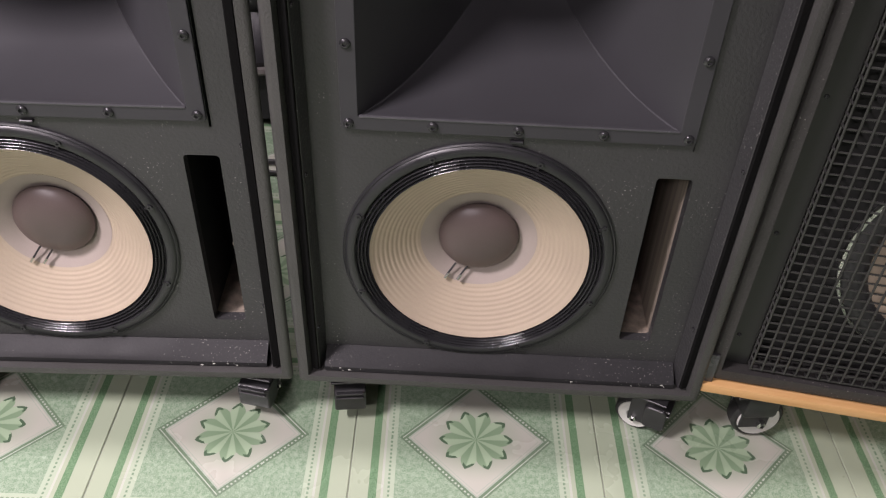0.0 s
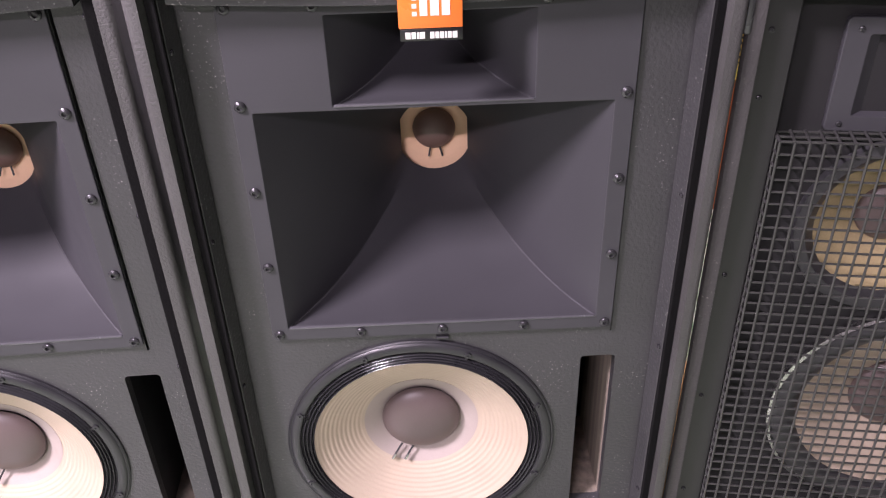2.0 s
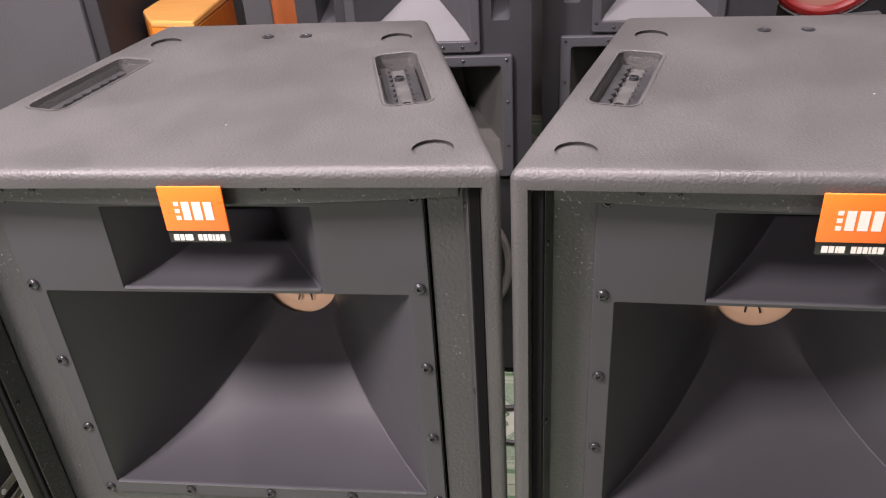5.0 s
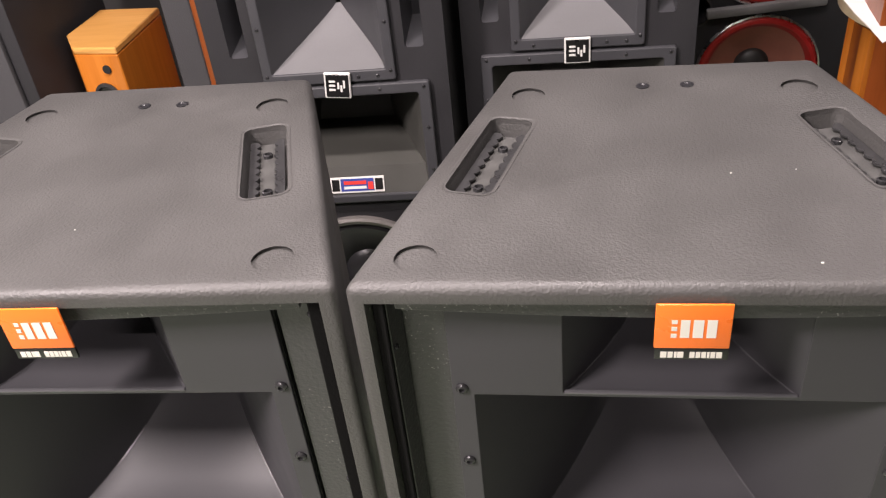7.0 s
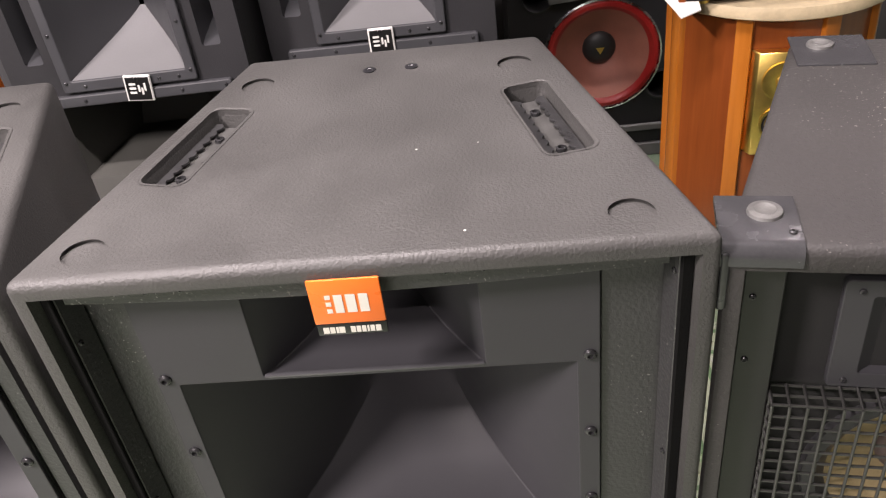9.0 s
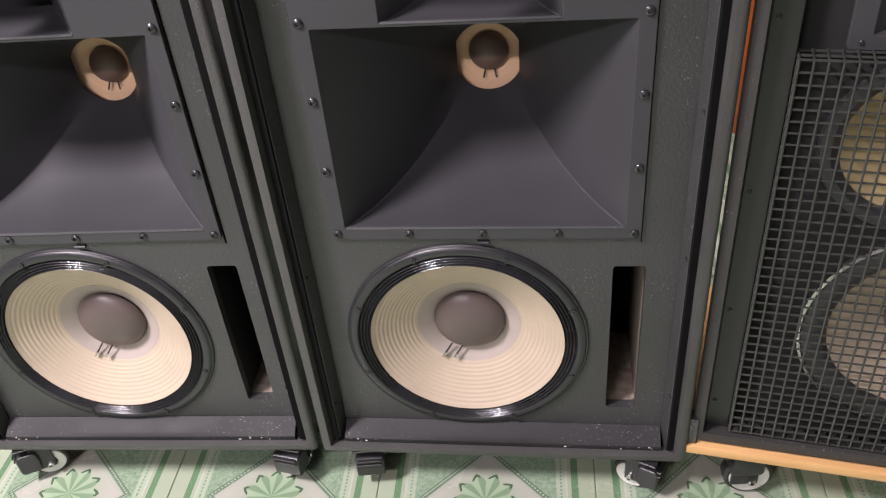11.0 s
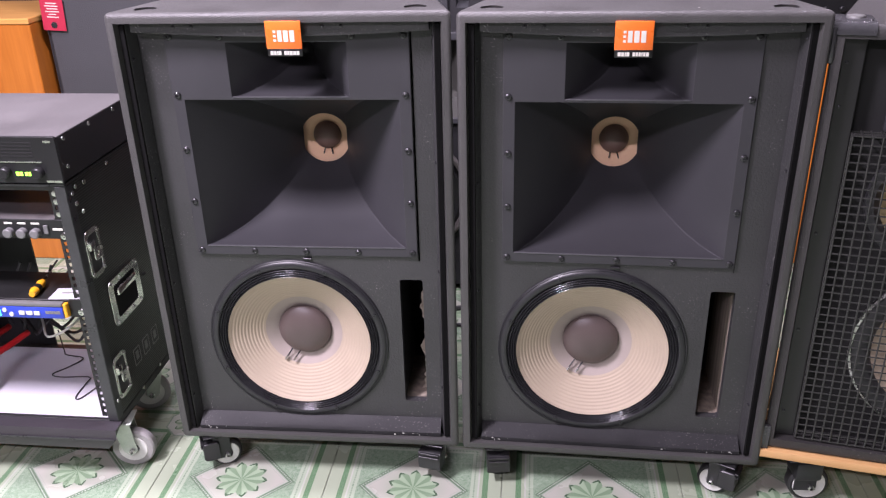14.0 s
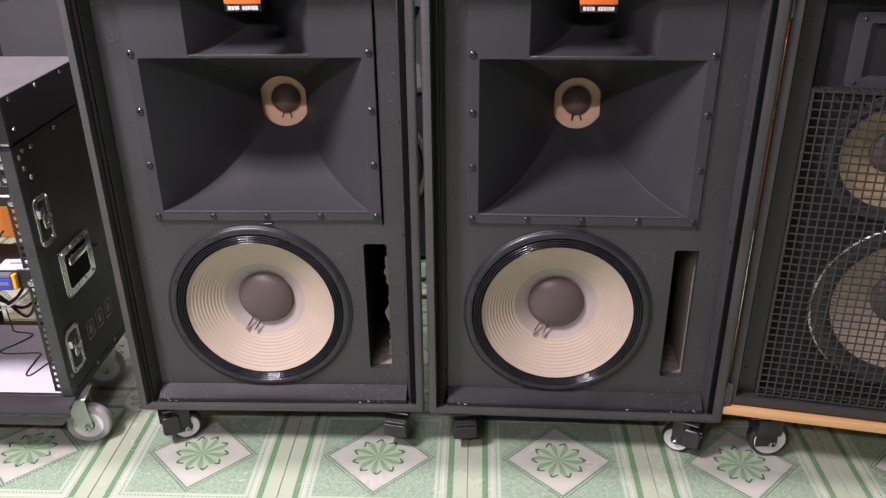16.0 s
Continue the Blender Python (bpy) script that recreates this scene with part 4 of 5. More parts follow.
part("top_board", prism([(-2.355, 2.026), (-1.732, 2.026), (-1.742, 2.424), (-2.355, 2.424)], 0.8625, 0.882, 0.003, 1), TEAKTOP, o, "paler wood top")
part("back_panel", box(-2.3, -1.80, 2.4245, 2.44, 0.1, 0.85), SHELLDARK, o)

g = thing("grille_cloth_loudspeaker", pose(0, 0, 0), "tall dark loudspeaker with grey cloth front", "loudspeaker")
part("cabinet", box(-1.722, -1.27, 2.105, 2.55, 0.0, 1.32, 0.006, 2), DARKCAB, g, "dark carpeted cabinet")
part("grille_cloth", box(-1.70, -1.305, 2.088, 2.1045, 0.05, 1.29, 0.005, 2), GREYCLOTH, g, "grey cloth grille")
cd = thing("hanging_card", pose(-1.672, 2.078, 0.885, 0, 3), "red printed card with white bars hanging on cloth", "card")
part("card", box(-0.040, 0.040, 0.0, 0.002, -0.052, 0.052, 0.0006, 1), REDCARD, cd)
for k, (a, e) in enumerate(((-0.02, 0.018), (-0.024, 0.022), (-0.018, 0.02), (-0.024, 0.024), (-0.014, 0.012), (-0.02, 0.02))):
    part("print_bar", box(a, e, -0.0008, 0.0005, 0.036 - k * 0.009, 0.039 - k * 0.009), WHITEINK, cd)
part("print_emblem", lathe([(0.011, 0), (0.010, -0.0012), (0, -0.0012)], 20, None, pose(0.0, 0.0, -0.034)), SCREW, cd)

# ---- black cabinet with red cones ----
REDRUB = surface("red_rubber_surround", (0.36, 0.016, 0.014), 0.4, 0, 0.15, 20, 200, 0.1)
REDCONE = surface("red_brown_cone", (0.36, 0.135, 0.095), 0.6, 0, 0.15, 14, 260, 0.15)
GOLD = surface("polished_gold_plate", (0.83, 0.58, 0.16), 0.34, 1.0, 0.12, 8, 120, 0.05)
GREYTRIM = surface("dark_grey_trim", (0.14, 0.14, 0.14), 0.45, 0, 0.15, 20, 200, 0.1)
r = thing("double_cone_loudspeaker", pose(0.64, 2.90, 0), "tall black loudspeaker with two red-rimmed cones", "loudspeaker")
part("cabinet", box(-0.30, 0.36, 0.48, 0.5, 0.05, 1.42, 0.003, 1, box(-0.30, -0.282, 0.0185, 0.48, 0.05, 1.42, 0.003, 1, box(0.342, 0.36, 0.0185, 0.48, 0.05, 1.42, 0.003, 1, box(-0.282, 0.342, 0.0185, 0.48, 1.402, 1.42)))), DARKCAB, r, "black cabinet")
part("front_panel", plate([rrect(-0.30, 0.36, 0.05, 1.42, 0.006), circle(0, 0.385, 0.165), circle(0, 0.80, 0.165), circle(-0.205, 0.60, 0.05, 32), circle(0.195, 0.265, 0.05, 32)], 0, 0.018), DARKCAB, r, "black front panel")
part("plinth", box(-0.31, 0.37, -0.012, 0.5, 0.0, 0.0495, 0.004, 1), GREYTRIM, r)
part("trim_strip", box(-0.31, 0.37, -0.014, -0.0005, 0.10, 0.125, 0.004, 1), GREYTRIM, r)
for z in (0.385, 0.80):
    d = new("cone_driver")
    d.parent = r
    d.matrix_basis = pose(0, 0, z)
    part("chrome_ring", lathe([(0.193, 0), (0.193, -0.006), (0.187, -0.009), (0.184, -0.002)], 64), STEEL, d, "thin bright ring")
    part("surround", lathe([(0.185, -0.002), (0.178, -0.009), (0.168, -0.010), (0.158, -0.004), (0.153, 0.004)], 64), REDRUB, d, "red rubber surround")
    part("cone", lathe([(0.154, 0.003), (0.12, 0.028), (0.085, 0.055), (0.05, 0.075)], 56), REDCONE, d, "red-brown cone")
    part("dust_cap", lathe([(0.056 * math.cos(a), 0.072 - 0.028 * math.sin(a)) for a in [radians(90 * k / 8) for k in range(9)]], 32), RUBBER, d, "black dust cap")
    part("gold_emblem", prism([(-0.014, 0.009), (0.014, 0.009), (0.0, -0.014)], -0.001, 0.001, 0, 1), GOLD, d, "small gold triangle", pose(0, 0.0425, 0, 90))
for x, z in ((-0.205, 0.60), (0.195, 0.265)):
    part("port_tube", lathe([(0.053, 0), (0.053, -0.004), (0.047, -0.006), (0.044, 0.002), (0.042, 0.16), (0, 0.16)], 36, None, pose(x, 0, z)), PLASTIC, r, "round black port with bright lip")
part("cross_bar", box(-0.13, 0.22, -0.03, -0.0005, 0.590, 0.618, 0.006, 2), GREYTRIM, r, "grey cross bar", pose(0, 0, 0, 0, -4))

# ---- eight-sided wooden column with amplifier ----
MARBLE = surface("cream_marble_laminate", (0.55, 0.45, 0.29), 0.35, 0, 0.22, 14, 90, 0.02)
AMPBLK = surface("black_amp_metal", (0.018, 0.018, 0.019), 0.35, 0.3, 0.15, 12, 500, 0.05)
# plain grey metal for the amplifier lid and the mixer chassis
AMPTOP = surface("grey_amp_metal", (0.125, 0.118, 0.118), 0.45, 0.2, 0.22, 5, 300, 0.1)
CLOTH = surface("white_cotton_strip", (0.74, 0.73, 0.70), 0.9, 0, 0.06, 12, 200, 0.3)
OCX, OCY, OCR = 0.973, 2.365, 0.245
col = thing("wooden_column_loudspeaker", pose(OCX, OCY, 0), "eight-sided orange wooden column with marble-look top", "loudspeaker", "wooden loudspeakers")
ang = [radians(15 + 45 * k) for k in range(8)]
part("body", prism([(OCR * math.cos(a), OCR * math.sin(a)) for a in ang], 0, 0.764), CHERRY, col, "red-brown veneered facets")
for a in ang:
    post = prism(rrect(-0.019, 0.019, -0.012, 0.012, 0.003, 2), 0.001, 0.763)
    post.transform(pose(OCR * 0.985 * math.cos(a), OCR * 0.985 * math.sin(a), 0, 0, 0, math.degrees(a) + 90))
    part("corner_post", post, TEAK, col, "orange wood corner post")
part("top_disc", lathe([(0, 0.765), (0.272, 0.765), (0.285, 0.772), (0.287, 0.786), (0.283, 0.799), (0, 0.80)], 72, None, pose(0, 0, 0, 90)), MARBLE, col, "round cream marble-look top")
gm = pose(0, 0, -0.05, 0, 0, -7.5) @ pose(0.0, -OCR * 0.924, 0)
gp = part("gold_port_box", prism([(-0.076, 0.0), (-0.06, -0.030), (0.06, -0.030), (0.076, 0.0)], 0.47, 0.735, 0.003, 1), GOLD, col, "polished gold port box", gm)
part("gold_dome", lathe([(0.05, 0), (0.049, -0.005), (0.03, -0.008), (0.018, -0.003), (0.01, -0.012), (0, -0.014)], 36, None, pose(0.0, -0.0305, 0.665)), GOLD, gp, "raised gold dome")
for k, rr in enumerate((0.046, 0.033, 0.02, 0.008)):
    part("gold_ring", lathe([(rr, 0), (rr, -0.004), (rr - 0.006, -0.004), (rr - 0.006, 0)], 36, None, pose(0.0, -0.0305, 0.555)), GOLD, gp)
part("port_shade", lathe([(0.046, -0.0005), (0, -0.0005)], 36, None, pose(0, -0.0302, 0.555)), SHELLDARK, gp)

am = thing("hifi_amplifier", pose(0.925, 2.145, 0.8005, 0, 0, 1), "black hifi amplifier with knobs on gold feet", "amplifier")
part("case", box(-0.205, 0.205, 0.006, 0.30, 0.016, 0.15, 0.003, 1), AMPBLK, am, "black metal case")
part("front_panel", box(-0.215, 0.215, 0.0, 0.0058, 0.014, 0.152, 0.002, 1), AMPBLK, am, "glossy black front panel")
for x in (-0.232, 0.2155):
    part("side_cheek", box(x, x + 0.0165, -0.002, 0.30, 0.014, 0.155, 0.002, 1), CHERRY, am, "dark wood side cheek")
part("trim_line", box(-0.21, 0.21, -0.0015, -0.0002, 0.028, 0.030), GOLD, am)
for k, x in enumerate((-0.10, -0.05, 0.0, 0.05, 0.11, 0.17)):
    part("knob", lathe([(0.009, 0), (0.009, -0.010), (0.007, -0.012), (0, -0.012)], 20, None, pose(x, -0.0005, 0.075)), AMPBLK, am)
part("jack_socket", lathe([(0.006, 0), (0.006, -0.003), (0.003, -0.003), (0, 0.0)], 16, None, pose(-0.15, -0.0005, 0.055)), GOLD, am, "gold jack socket")
for x in (-0.18, -0.165, -0.15, -0.135):
    part("print_bar", box(x, x + 0.010, -0.0012, -0.0002, 0.082, 0.085), WHITEINK, am)
for x in (-0.17, 0.17):
    for y in (0.04, 0.26):
        part("foot", lathe([(0, 0), (0.018, 0), (0.02, 0.008), (0.018, 0.0155), (0, 0.0155)], 20, None, pose(x, y, 0, 90)), GOLD, am, "gold foot")
rb = thing("cloth_strip", pose(0, 0, 0), "white cloth strip hanging over the column edge", "cloth")
path = [(0.60, 2.62, 0.93), (0.615, 2.50, 0.915), (0.635, 2.40, 0.885), (0.665, 2.30, 0.845), (0.69, 2.21, 0.825), (0.705, 2.145, 0.815), (0.715, 2.11, 0.795)]
secs = []
for k, p in enumerate(path):
    w = 0.028 + 0.006 * math.sin(k * 1.7)
    x, y, z = p
    secs.append([(x - w, y - 0.01, z), (x + w, y + 0.012, z + 0.006), (x + w, y + 0.012, z + 0.009), (x - w, y - 0.01, z + 0.003)])
ribbon = loft(secs, cap=True)
part("strip", ribbon, CLOTH, rb)

# ---- rack case with amplifier and gear ----
RACKBLK = surface("black_ribbed_laminate", (0.014, 0.014, 0.014), 0.4, 0, 0.2, 9, 300, 0.2)
ALU = surface("dark_anodised_edge", (0.07, 0.07, 0.075), 0.32, 0.6, 0.2, 20, 300, 0.05)
CHROME = surface("chromed_steel", (0.80, 0.80, 0.76), 0.22, 1.0, 0.2, 40, 300, 0.1)
PAPER = surface("white_paper_sheet", (0.52, 0.51, 0.55), 0.7, 0, 0.04, 6, 200, 0.05)
BLUE = surface("blue_unit_face", (0.03, 0.06, 0.45), 0.35, 0, 0.12, 12, 200, 0)
YELLOW = surface("yellow_plastic", (0.80, 0.38, 0.01), 0.4, 0, 0.1, 20, 200, 0)
REDGRIP = surface("red_plier_grip", (0.62, 0.02, 0.02), 0.4, 0, 0.12, 30, 200, 0.05)
GREYLEG = surface("pale_green_grey_steel", (0.46, 0.50, 0.44), 0.4, 0.4, 0.15, 20, 200, 0.05)


def glow(name, color, strength):
    m, t, p = bare(name)
    p.inputs["Base Color"].default_value = (*color, 1)
    p.inputs["Emission Color"].default_value = (*color, 1)
    p.inputs["Emission Strength"].default_value = strength
    return m


GREENLED = glow("green_indicator", (0.35, 1.0, 0.05), 2.5)
CYANLCD = glow("cyan_display", (0.05, 0.9, 0.75), 1.6)


def ribbed():
    m, t, p = bare("ribbed_black_side")
    w = t.nodes.new("ShaderNodeTexWave")
    w.inputs["Scale"].default_value, w.inputs["Distortion"].default_value = 55, 0.4
    w.bands_direction = "Z"
    t.links.new(t.nodes.new("ShaderNodeTexCoord").outputs["Object"], w.inputs["Vector"])
    b = noise_of(t, 7, 3)
    t.links.new(mix(t, b.ramp(0.3, 0.7), (0.010, 0.011, 0.010), (0.020, 0.021, 0.019)), p.inputs["Base Color"])
    p.inputs["Roughness"].default_value = 0.34
    bump(t, p, V(t, w.outputs[1]), 0.35, 0.0012)
    return m


RIBBED = ribbed()
RX0, RX1, RY0, RY1, RZ0, RZ1 = -1.545, -1.02, 0.885, 1.205, 0.135, 0.742
rk = thing("rack_case", pose(0, 0, 0), "black rack case on casters with chrome latches, front open", "rack case")
for x0, x1 in ((RX0, RX0 + 0.012), (RX1 - 0.012, RX1)):
    part("side_panel", box(x0, x1, RY0, RY1, RZ0 + 0.02, RZ1, 0.0015, 1), RIBBED, rk, "ribbed black side panel")
part("top_panel", box(RX0 + 0.0125, RX1 - 0.0125, RY0, RY1, RZ1 - 0.014, RZ1 - 0.001, 0.001, 1), RACKBLK, rk)
part("bottom_panel", box(RX0, RX1, RY0, RY1 + 0.0, RZ0, RZ0 + 0.019, 0.001, 1), RACKBLK, rk)
for z0, z1 in ((RZ1 - 0.004, RZ1 + 0.0015),):
    part("edge_trim", box(RX1 - 0.03, RX1 + 0.002, RY0 - 0.002, RY1, z0, z1, 0.0008, 1), ALU, rk, "dark metal edge trim")
    part("edge_trim", box(RX0 - 0.002, RX1 - 0.0305, RY0 - 0.004, RY0 + 0.022, z0, z1, 0.0008, 1), ALU, rk)
part("edge_trim", box(RX1 - 0.022, RX1 + 0.002, RY0 - 0.003, RY0 - 0.0002, RZ0 + 0.02, RZ1 - 0.005, 0.0008, 1), ALU, rk)
part("edge_trim", box(RX1 + 0.0003, RX1 + 0.002, RY0, RY0 + 0.024, RZ0 + 0.02, RZ1 - 0.005, 0.0006, 1), ALU, rk)
for y, z in ((0.905, 0.715), (0.92, 0.725), (0.912, 0.69), (0.955, 0.722), (1.06, 0.728), (0.93, 0.665), (0.90, 0.20), (1.02, 0.155), (1.12, 0.157)):
    part("rivet", lathe([(0.0055, 0), (0.005, -0.0015), (0.002, -0.0025), (0, -0.0025)], 12, None, pose(RX1 + 0.0018, y, z, 0, 0, 90)), STEEL, rk)
for x, y in ((RX1 - 0.012, 0.90), (RX1 - 0.024, 0.905), (RX1 - 0.012, 0.99), (RX1 - 0.012, 1.10)):
    part("rivet", lathe([(0.0055, 0), (0.005, 0.0015), (0.002, 0.0025), (0, 0.0025)], 12, None, pose(x, y, RZ1 + 0.0014, 90)), STEEL, rk)


def on_side(y, z):
    """Faces +x on the case's side: local x runs back, z up."""
    return pose(RX1 + 0.0005, y, z, 0, 0, 90)


for z in (0.565, 0.248):
    la = new("butterfly_latch")
    la.parent = rk
    la.matrix_basis = on_side(0.938, z)
    part("latch_dish", plate([rrect(-0.030, 0.030, -0.056, 0.056, 0.016), rrect(-0.021, 0.021, -0.044, 0.044, 0.010)], -0.004, 0.0, 0.0012), CHROME, la, "chromed latch dish")
    part("dish_back", plate([rrect(-0.0215, 0.0215, -0.0445, 0.0445, 0.010)], -0.0012, 0.0), ALU, la)
    part("butterfly", plate([rrect(-0.013, 0.013, -0.016, 0.012, 0.006), circle(0, -0.002, 0.005, 16)], -0.010, -0.005, 0.0012), CHROME, la, "turning latch wing")
    part("hook", box(-0.022, 0.0, -0.008, -0.002, 0.010, 0.030, 0.002, 1), CHROME, la)
    part("pivot", lathe([(0.008, -0.001), (0.008, -0.010), (0.004, -0.012), (0, -0.012)], 16, None, pose(-0.012, 0, 0.022)), STEEL, la)
    for dx, dz in ((0.024, 0.046), (0.025, 0), (0.024, -0.046), (-0.024, -0.046)):
        part("rivet", lathe([(0.0045, 0), (0.004, -0.002), (0, -0.003)], 10, None, pose(dx, -0.004, dz)), STEEL, la)
hd = new("carry_handle")
hd.parent = rk
hd.matrix_basis = on_side(1.03, 0.418)
part("handle_dish", plate([rrect(-0.074, 0.074, -0.058, 0.058, 0.016), rrect(-0.052, 0.052, -0.040, 0.040, 0.008)], -0.004, 0.0, 0.0015), CHROME, hd, "chromed handle frame")
part("dish_back", plate([rrect(-0.0525, 0.0525, -0.0405, 0.0405, 0.008)], -0.0011, 0.0), SHELLDARK, hd)
part("grip_bar", box(-0.046, 0.046, -0.012, -0.003, 0.014, 0.032, 0.004, 2), CHROME, hd, "folded grip bar")
for dx in (-0.06, -0.02, 0.02, 0.06):
    for dz in (-0.049, 0.049):
        part("rivet", lathe([(0.0045, 0), (0.004, -0.002), (0, -0.003)], 10, None, pose(dx, -0.004, dz)), STEEL, hd)
PRINT = surface("faint_grey_print", (0.22, 0.22, 0.21), 0.6, 0, 0.2, 30, 200, 0)
for k, y in enumerate((1.025, 1.075, 1.125)):
    part("printed_mark", plate([rrect(-0.017, 0.017, -0.022, 0.022, 0.003), rrect(-0.0145, 0.0145, -0.0195, 0.0195, 0.002)], -0.0008, 0.0), PRINT, rk, "faint grey printed square mark", on_side(y, 0.245))
    part("printed_mark", box(-0.007, 0.007, -0.0008, 0.0, -0.012, 0.010), PRINT, rk, "", on_side(y, 0.247))
for x in (-1.052, RX0 + 0.032):
    holes = [rrect(x - 0.0065, x + 0.0065, 0.166 + 0.0166 * k, 0.1755 + 0.0166 * k, 0.001, 1) for k in range(33)]
    part("rack_rail", plate([rrect(x - 0.012, x + 0.018, 0.156, 0.726, 0.001, 1)] + holes, RY0 + 0.012, RY0 + 0.015), RACKBLK, rk, "black rail with square holes")
for z in (0.718, 0.70, 0.672):
    part("cage_nut_screw", lathe([(0.007, 0), (0.006, -0.004), (0, -0.005)], 14, None, pose(-1.051, RY0 + 0.012, z)), STEEL, rk)
# front tray edge
part("front_tray", loft([[(x, 0.885, 0.152), (x, 0.852, 0.150), (x, 0.846, 0.128), (x + dx, 0.858, 0.092), (x + dx, 0.885, 0.092)] for x, dx in ((-1.56, 0.03), (-1.012, -0.03))], cap=True), surface("dark_purple_grey_laminate", (0.040, 0.036, 0.041), 0.4, 0, 0.15, 6, 200, 0.1), rk, "dark tray edge")
part("tray_line", box(-1.555, -1.016, 0.8435, 0.846, 0.126, 0.130), ALU, rk)
for x, y, turn in ((-1.035, 0.922, -80), (-1.50, 0.93, 40), (-1.06, 1.16, 120), (-1.50, 1.16, 10)):
    k = new("caster")
    k.parent = rk
    k.matrix_basis = pose(x, y, RZ0, 0, 0, turn)
    part("mounting_plate", box(-0.03, 0.03, -0.03, 0.03, -0.004, -0.0003, 0.001, 1), GREYLEG, k)
    for sx in (-1, 1):
        leg = prism([(-0.022, -0.004), (0.022, -0.004), (0.030, -0.086), (0.012, -0.100), (-0.002, -0.086)], -0.0015, 0.0015)
        part("fork_leg", leg, GREYLEG, k, "pale grey-green steel fork", pose(sx * 0.019, 0, 0, 90, 0, 90))
    wm = pose(0, 0.018, -0.0845, 0, 0, 90)
    wheel = part("wheel", lathe([(0.034, -0.013), (0.046, -0.013), (0.050, -0.009), (0.0505, 0), (0.050, 0.009), (0.046, 0.013), (0.034, 0.013)], 36), surface("grey_rubber_tyre", (0.30, 0.29, 0.28), 0.6, 0, 0.15, 30, 200, 0.1), k, "grey rubber tyre", wm)
    part("rim", lathe([(0.036, -0.011), (0.033, -0.0145), (0.014, -0.012), (0.014, 0.012), (0.033, 0.0145), (0.036, 0.011)], 30), PALEWHEEL, wheel, "pale wheel disc")
    part("axle_bolt", lathe([(0.007, -0.022), (0.007, -0.027), (0.003, -0.029), (0.003, 0.029), (0.007, 0.027), (0.007, 0.022)], 8), STEEL, k, "", wm)

part("back_panel", box(RX0 + 0.0125, -1.345, RY1 - 0.006, RY1 - 0.001, RZ0 + 0.02, RZ1 - 0.015), RACKBLK, rk, "black blank panel")

# contents of the rack
mx = thing("mixer_unit", pose(-1.285, RY0 + 0.009, 0.615), "black one-unit mixer with rows of small knobs", "mixer")
part("face_plate", box(-0.241, 0.252, 0.0, 0.003, 0.0, 0.044, 0.0008, 1), AMPBLK, mx, "black face plate")
part("chassis", box(-0.22, 0.215, 0.0032, 0.20, 0.001, 0.043, 0.001, 1), AMPTOP, mx, "grey metal chassis")
for k, x in enumerate((0.115, 0.145, 0.175)):
    part("knob", lathe([(0.0105, 0), (0.0105, -0.012), (0.008, -0.014), (0, -0.014)], 18, None, pose(x, -0.0003, 0.015)), GREYTRIM, mx, "grey knob")
    part("knob_mark", box(x - 0.009, x + 0.009, -0.001, -0.0001, 0.033, 0.037), WHITEINK, mx)
for k in range(7):
    for z in (0.013, 0.031):
        part("level_ring", lathe([(0.0075, 0), (0.0075, -0.006), (0.005, -0.007), (0.005, -0.001), (0, -0.001)], 16, None, pose(0.075 - 0.020 * k, -0.0003, z)), PALEWHEEL if (k + (z > 0.02)) % 2 else STEEL, mx, "pale ring")
part("rocker_switch", box(0.193, 0.203, -0.004, -0.0002, 0.012, 0.032, 0.001, 1), GREYTRIM, mx)
part("print_bar", box(0.212, 0.234, -0.0008, -0.0001, 0.020, 0.025), WHITEINK, mx)
part("rack_screw", lathe([(0.0085, 0), (0.0075, -0.004), (0.003, -0.005), (0, -0.0035)], 16, None, pose(0.236, -0.0002, 0.008)), STEEL, mx)

bu = thing("blue_display_unit", pose(-1.285, RY0 + 0.007, 0.427), "blue rack unit with glowing cyan display", "rack unit")
part("chassis", box(-0.22, 0.222, 0.0, 0.13, 0.0, 0.042, 0.001, 1), RACKBLK, bu, "black chassis")
part("face", box(-0.215, 0.200, -0.016, -0.0003, 0.002, 0.030, 0.003, 2), BLUE, bu, "blue face")
part("face_top", box(-0.215, 0.200, -0.0155, -0.0003, 0.0303, 0.040, 0.003, 2), GREYTRIM, bu, "grey rounded top edge")
part("end_cap", box(0.2002, 0.209, -0.014, -0.0003, 0.004, 0.038, 0.002, 1), YELLOW, bu, "yellow end stripe")
part("ear", box(0.2095, 0.252, -0.001, 0.003, 0.0, 0.044, 0.0008, 1), AMPBLK, bu)
part("display", box(-0.20, 0.055, -0.0175, -0.0155, 0.006, 0.027, 0.0006, 1), CYANLCD, bu, "glowing cyan display")
for x0, x1 in ((0.098, 0.112), (0.115, 0.130), (0.133, 0.147)):
    part("button", box(x0, x1, -0.0185, -0.0158, 0.011, 0.021, 0.001, 1), PALEBADGE, bu, "pale button")
for x, z in ((0.066, 0.022), (0.080, 0.012)):
    part("button", lathe([(0.005, 0), (0.005, -0.003), (0, -0.003)], 14, None, pose(x, -0.0155, z)), PALEBADGE, bu)
for k in range(7):
    part("print_bar", box(0.160 + 0.005 * k, 0.164 + 0.005 * k, -0.017, -0.0158, 0.015, 0.022), PRINT, bu)
part("rack_screw", lathe([(0.0085, 0), (0.0075, -0.004), (0.003, -0.005), (0, -0.0035)], 16, None, pose(0.236, -0.0012, 0.014)), STEEL, bu)

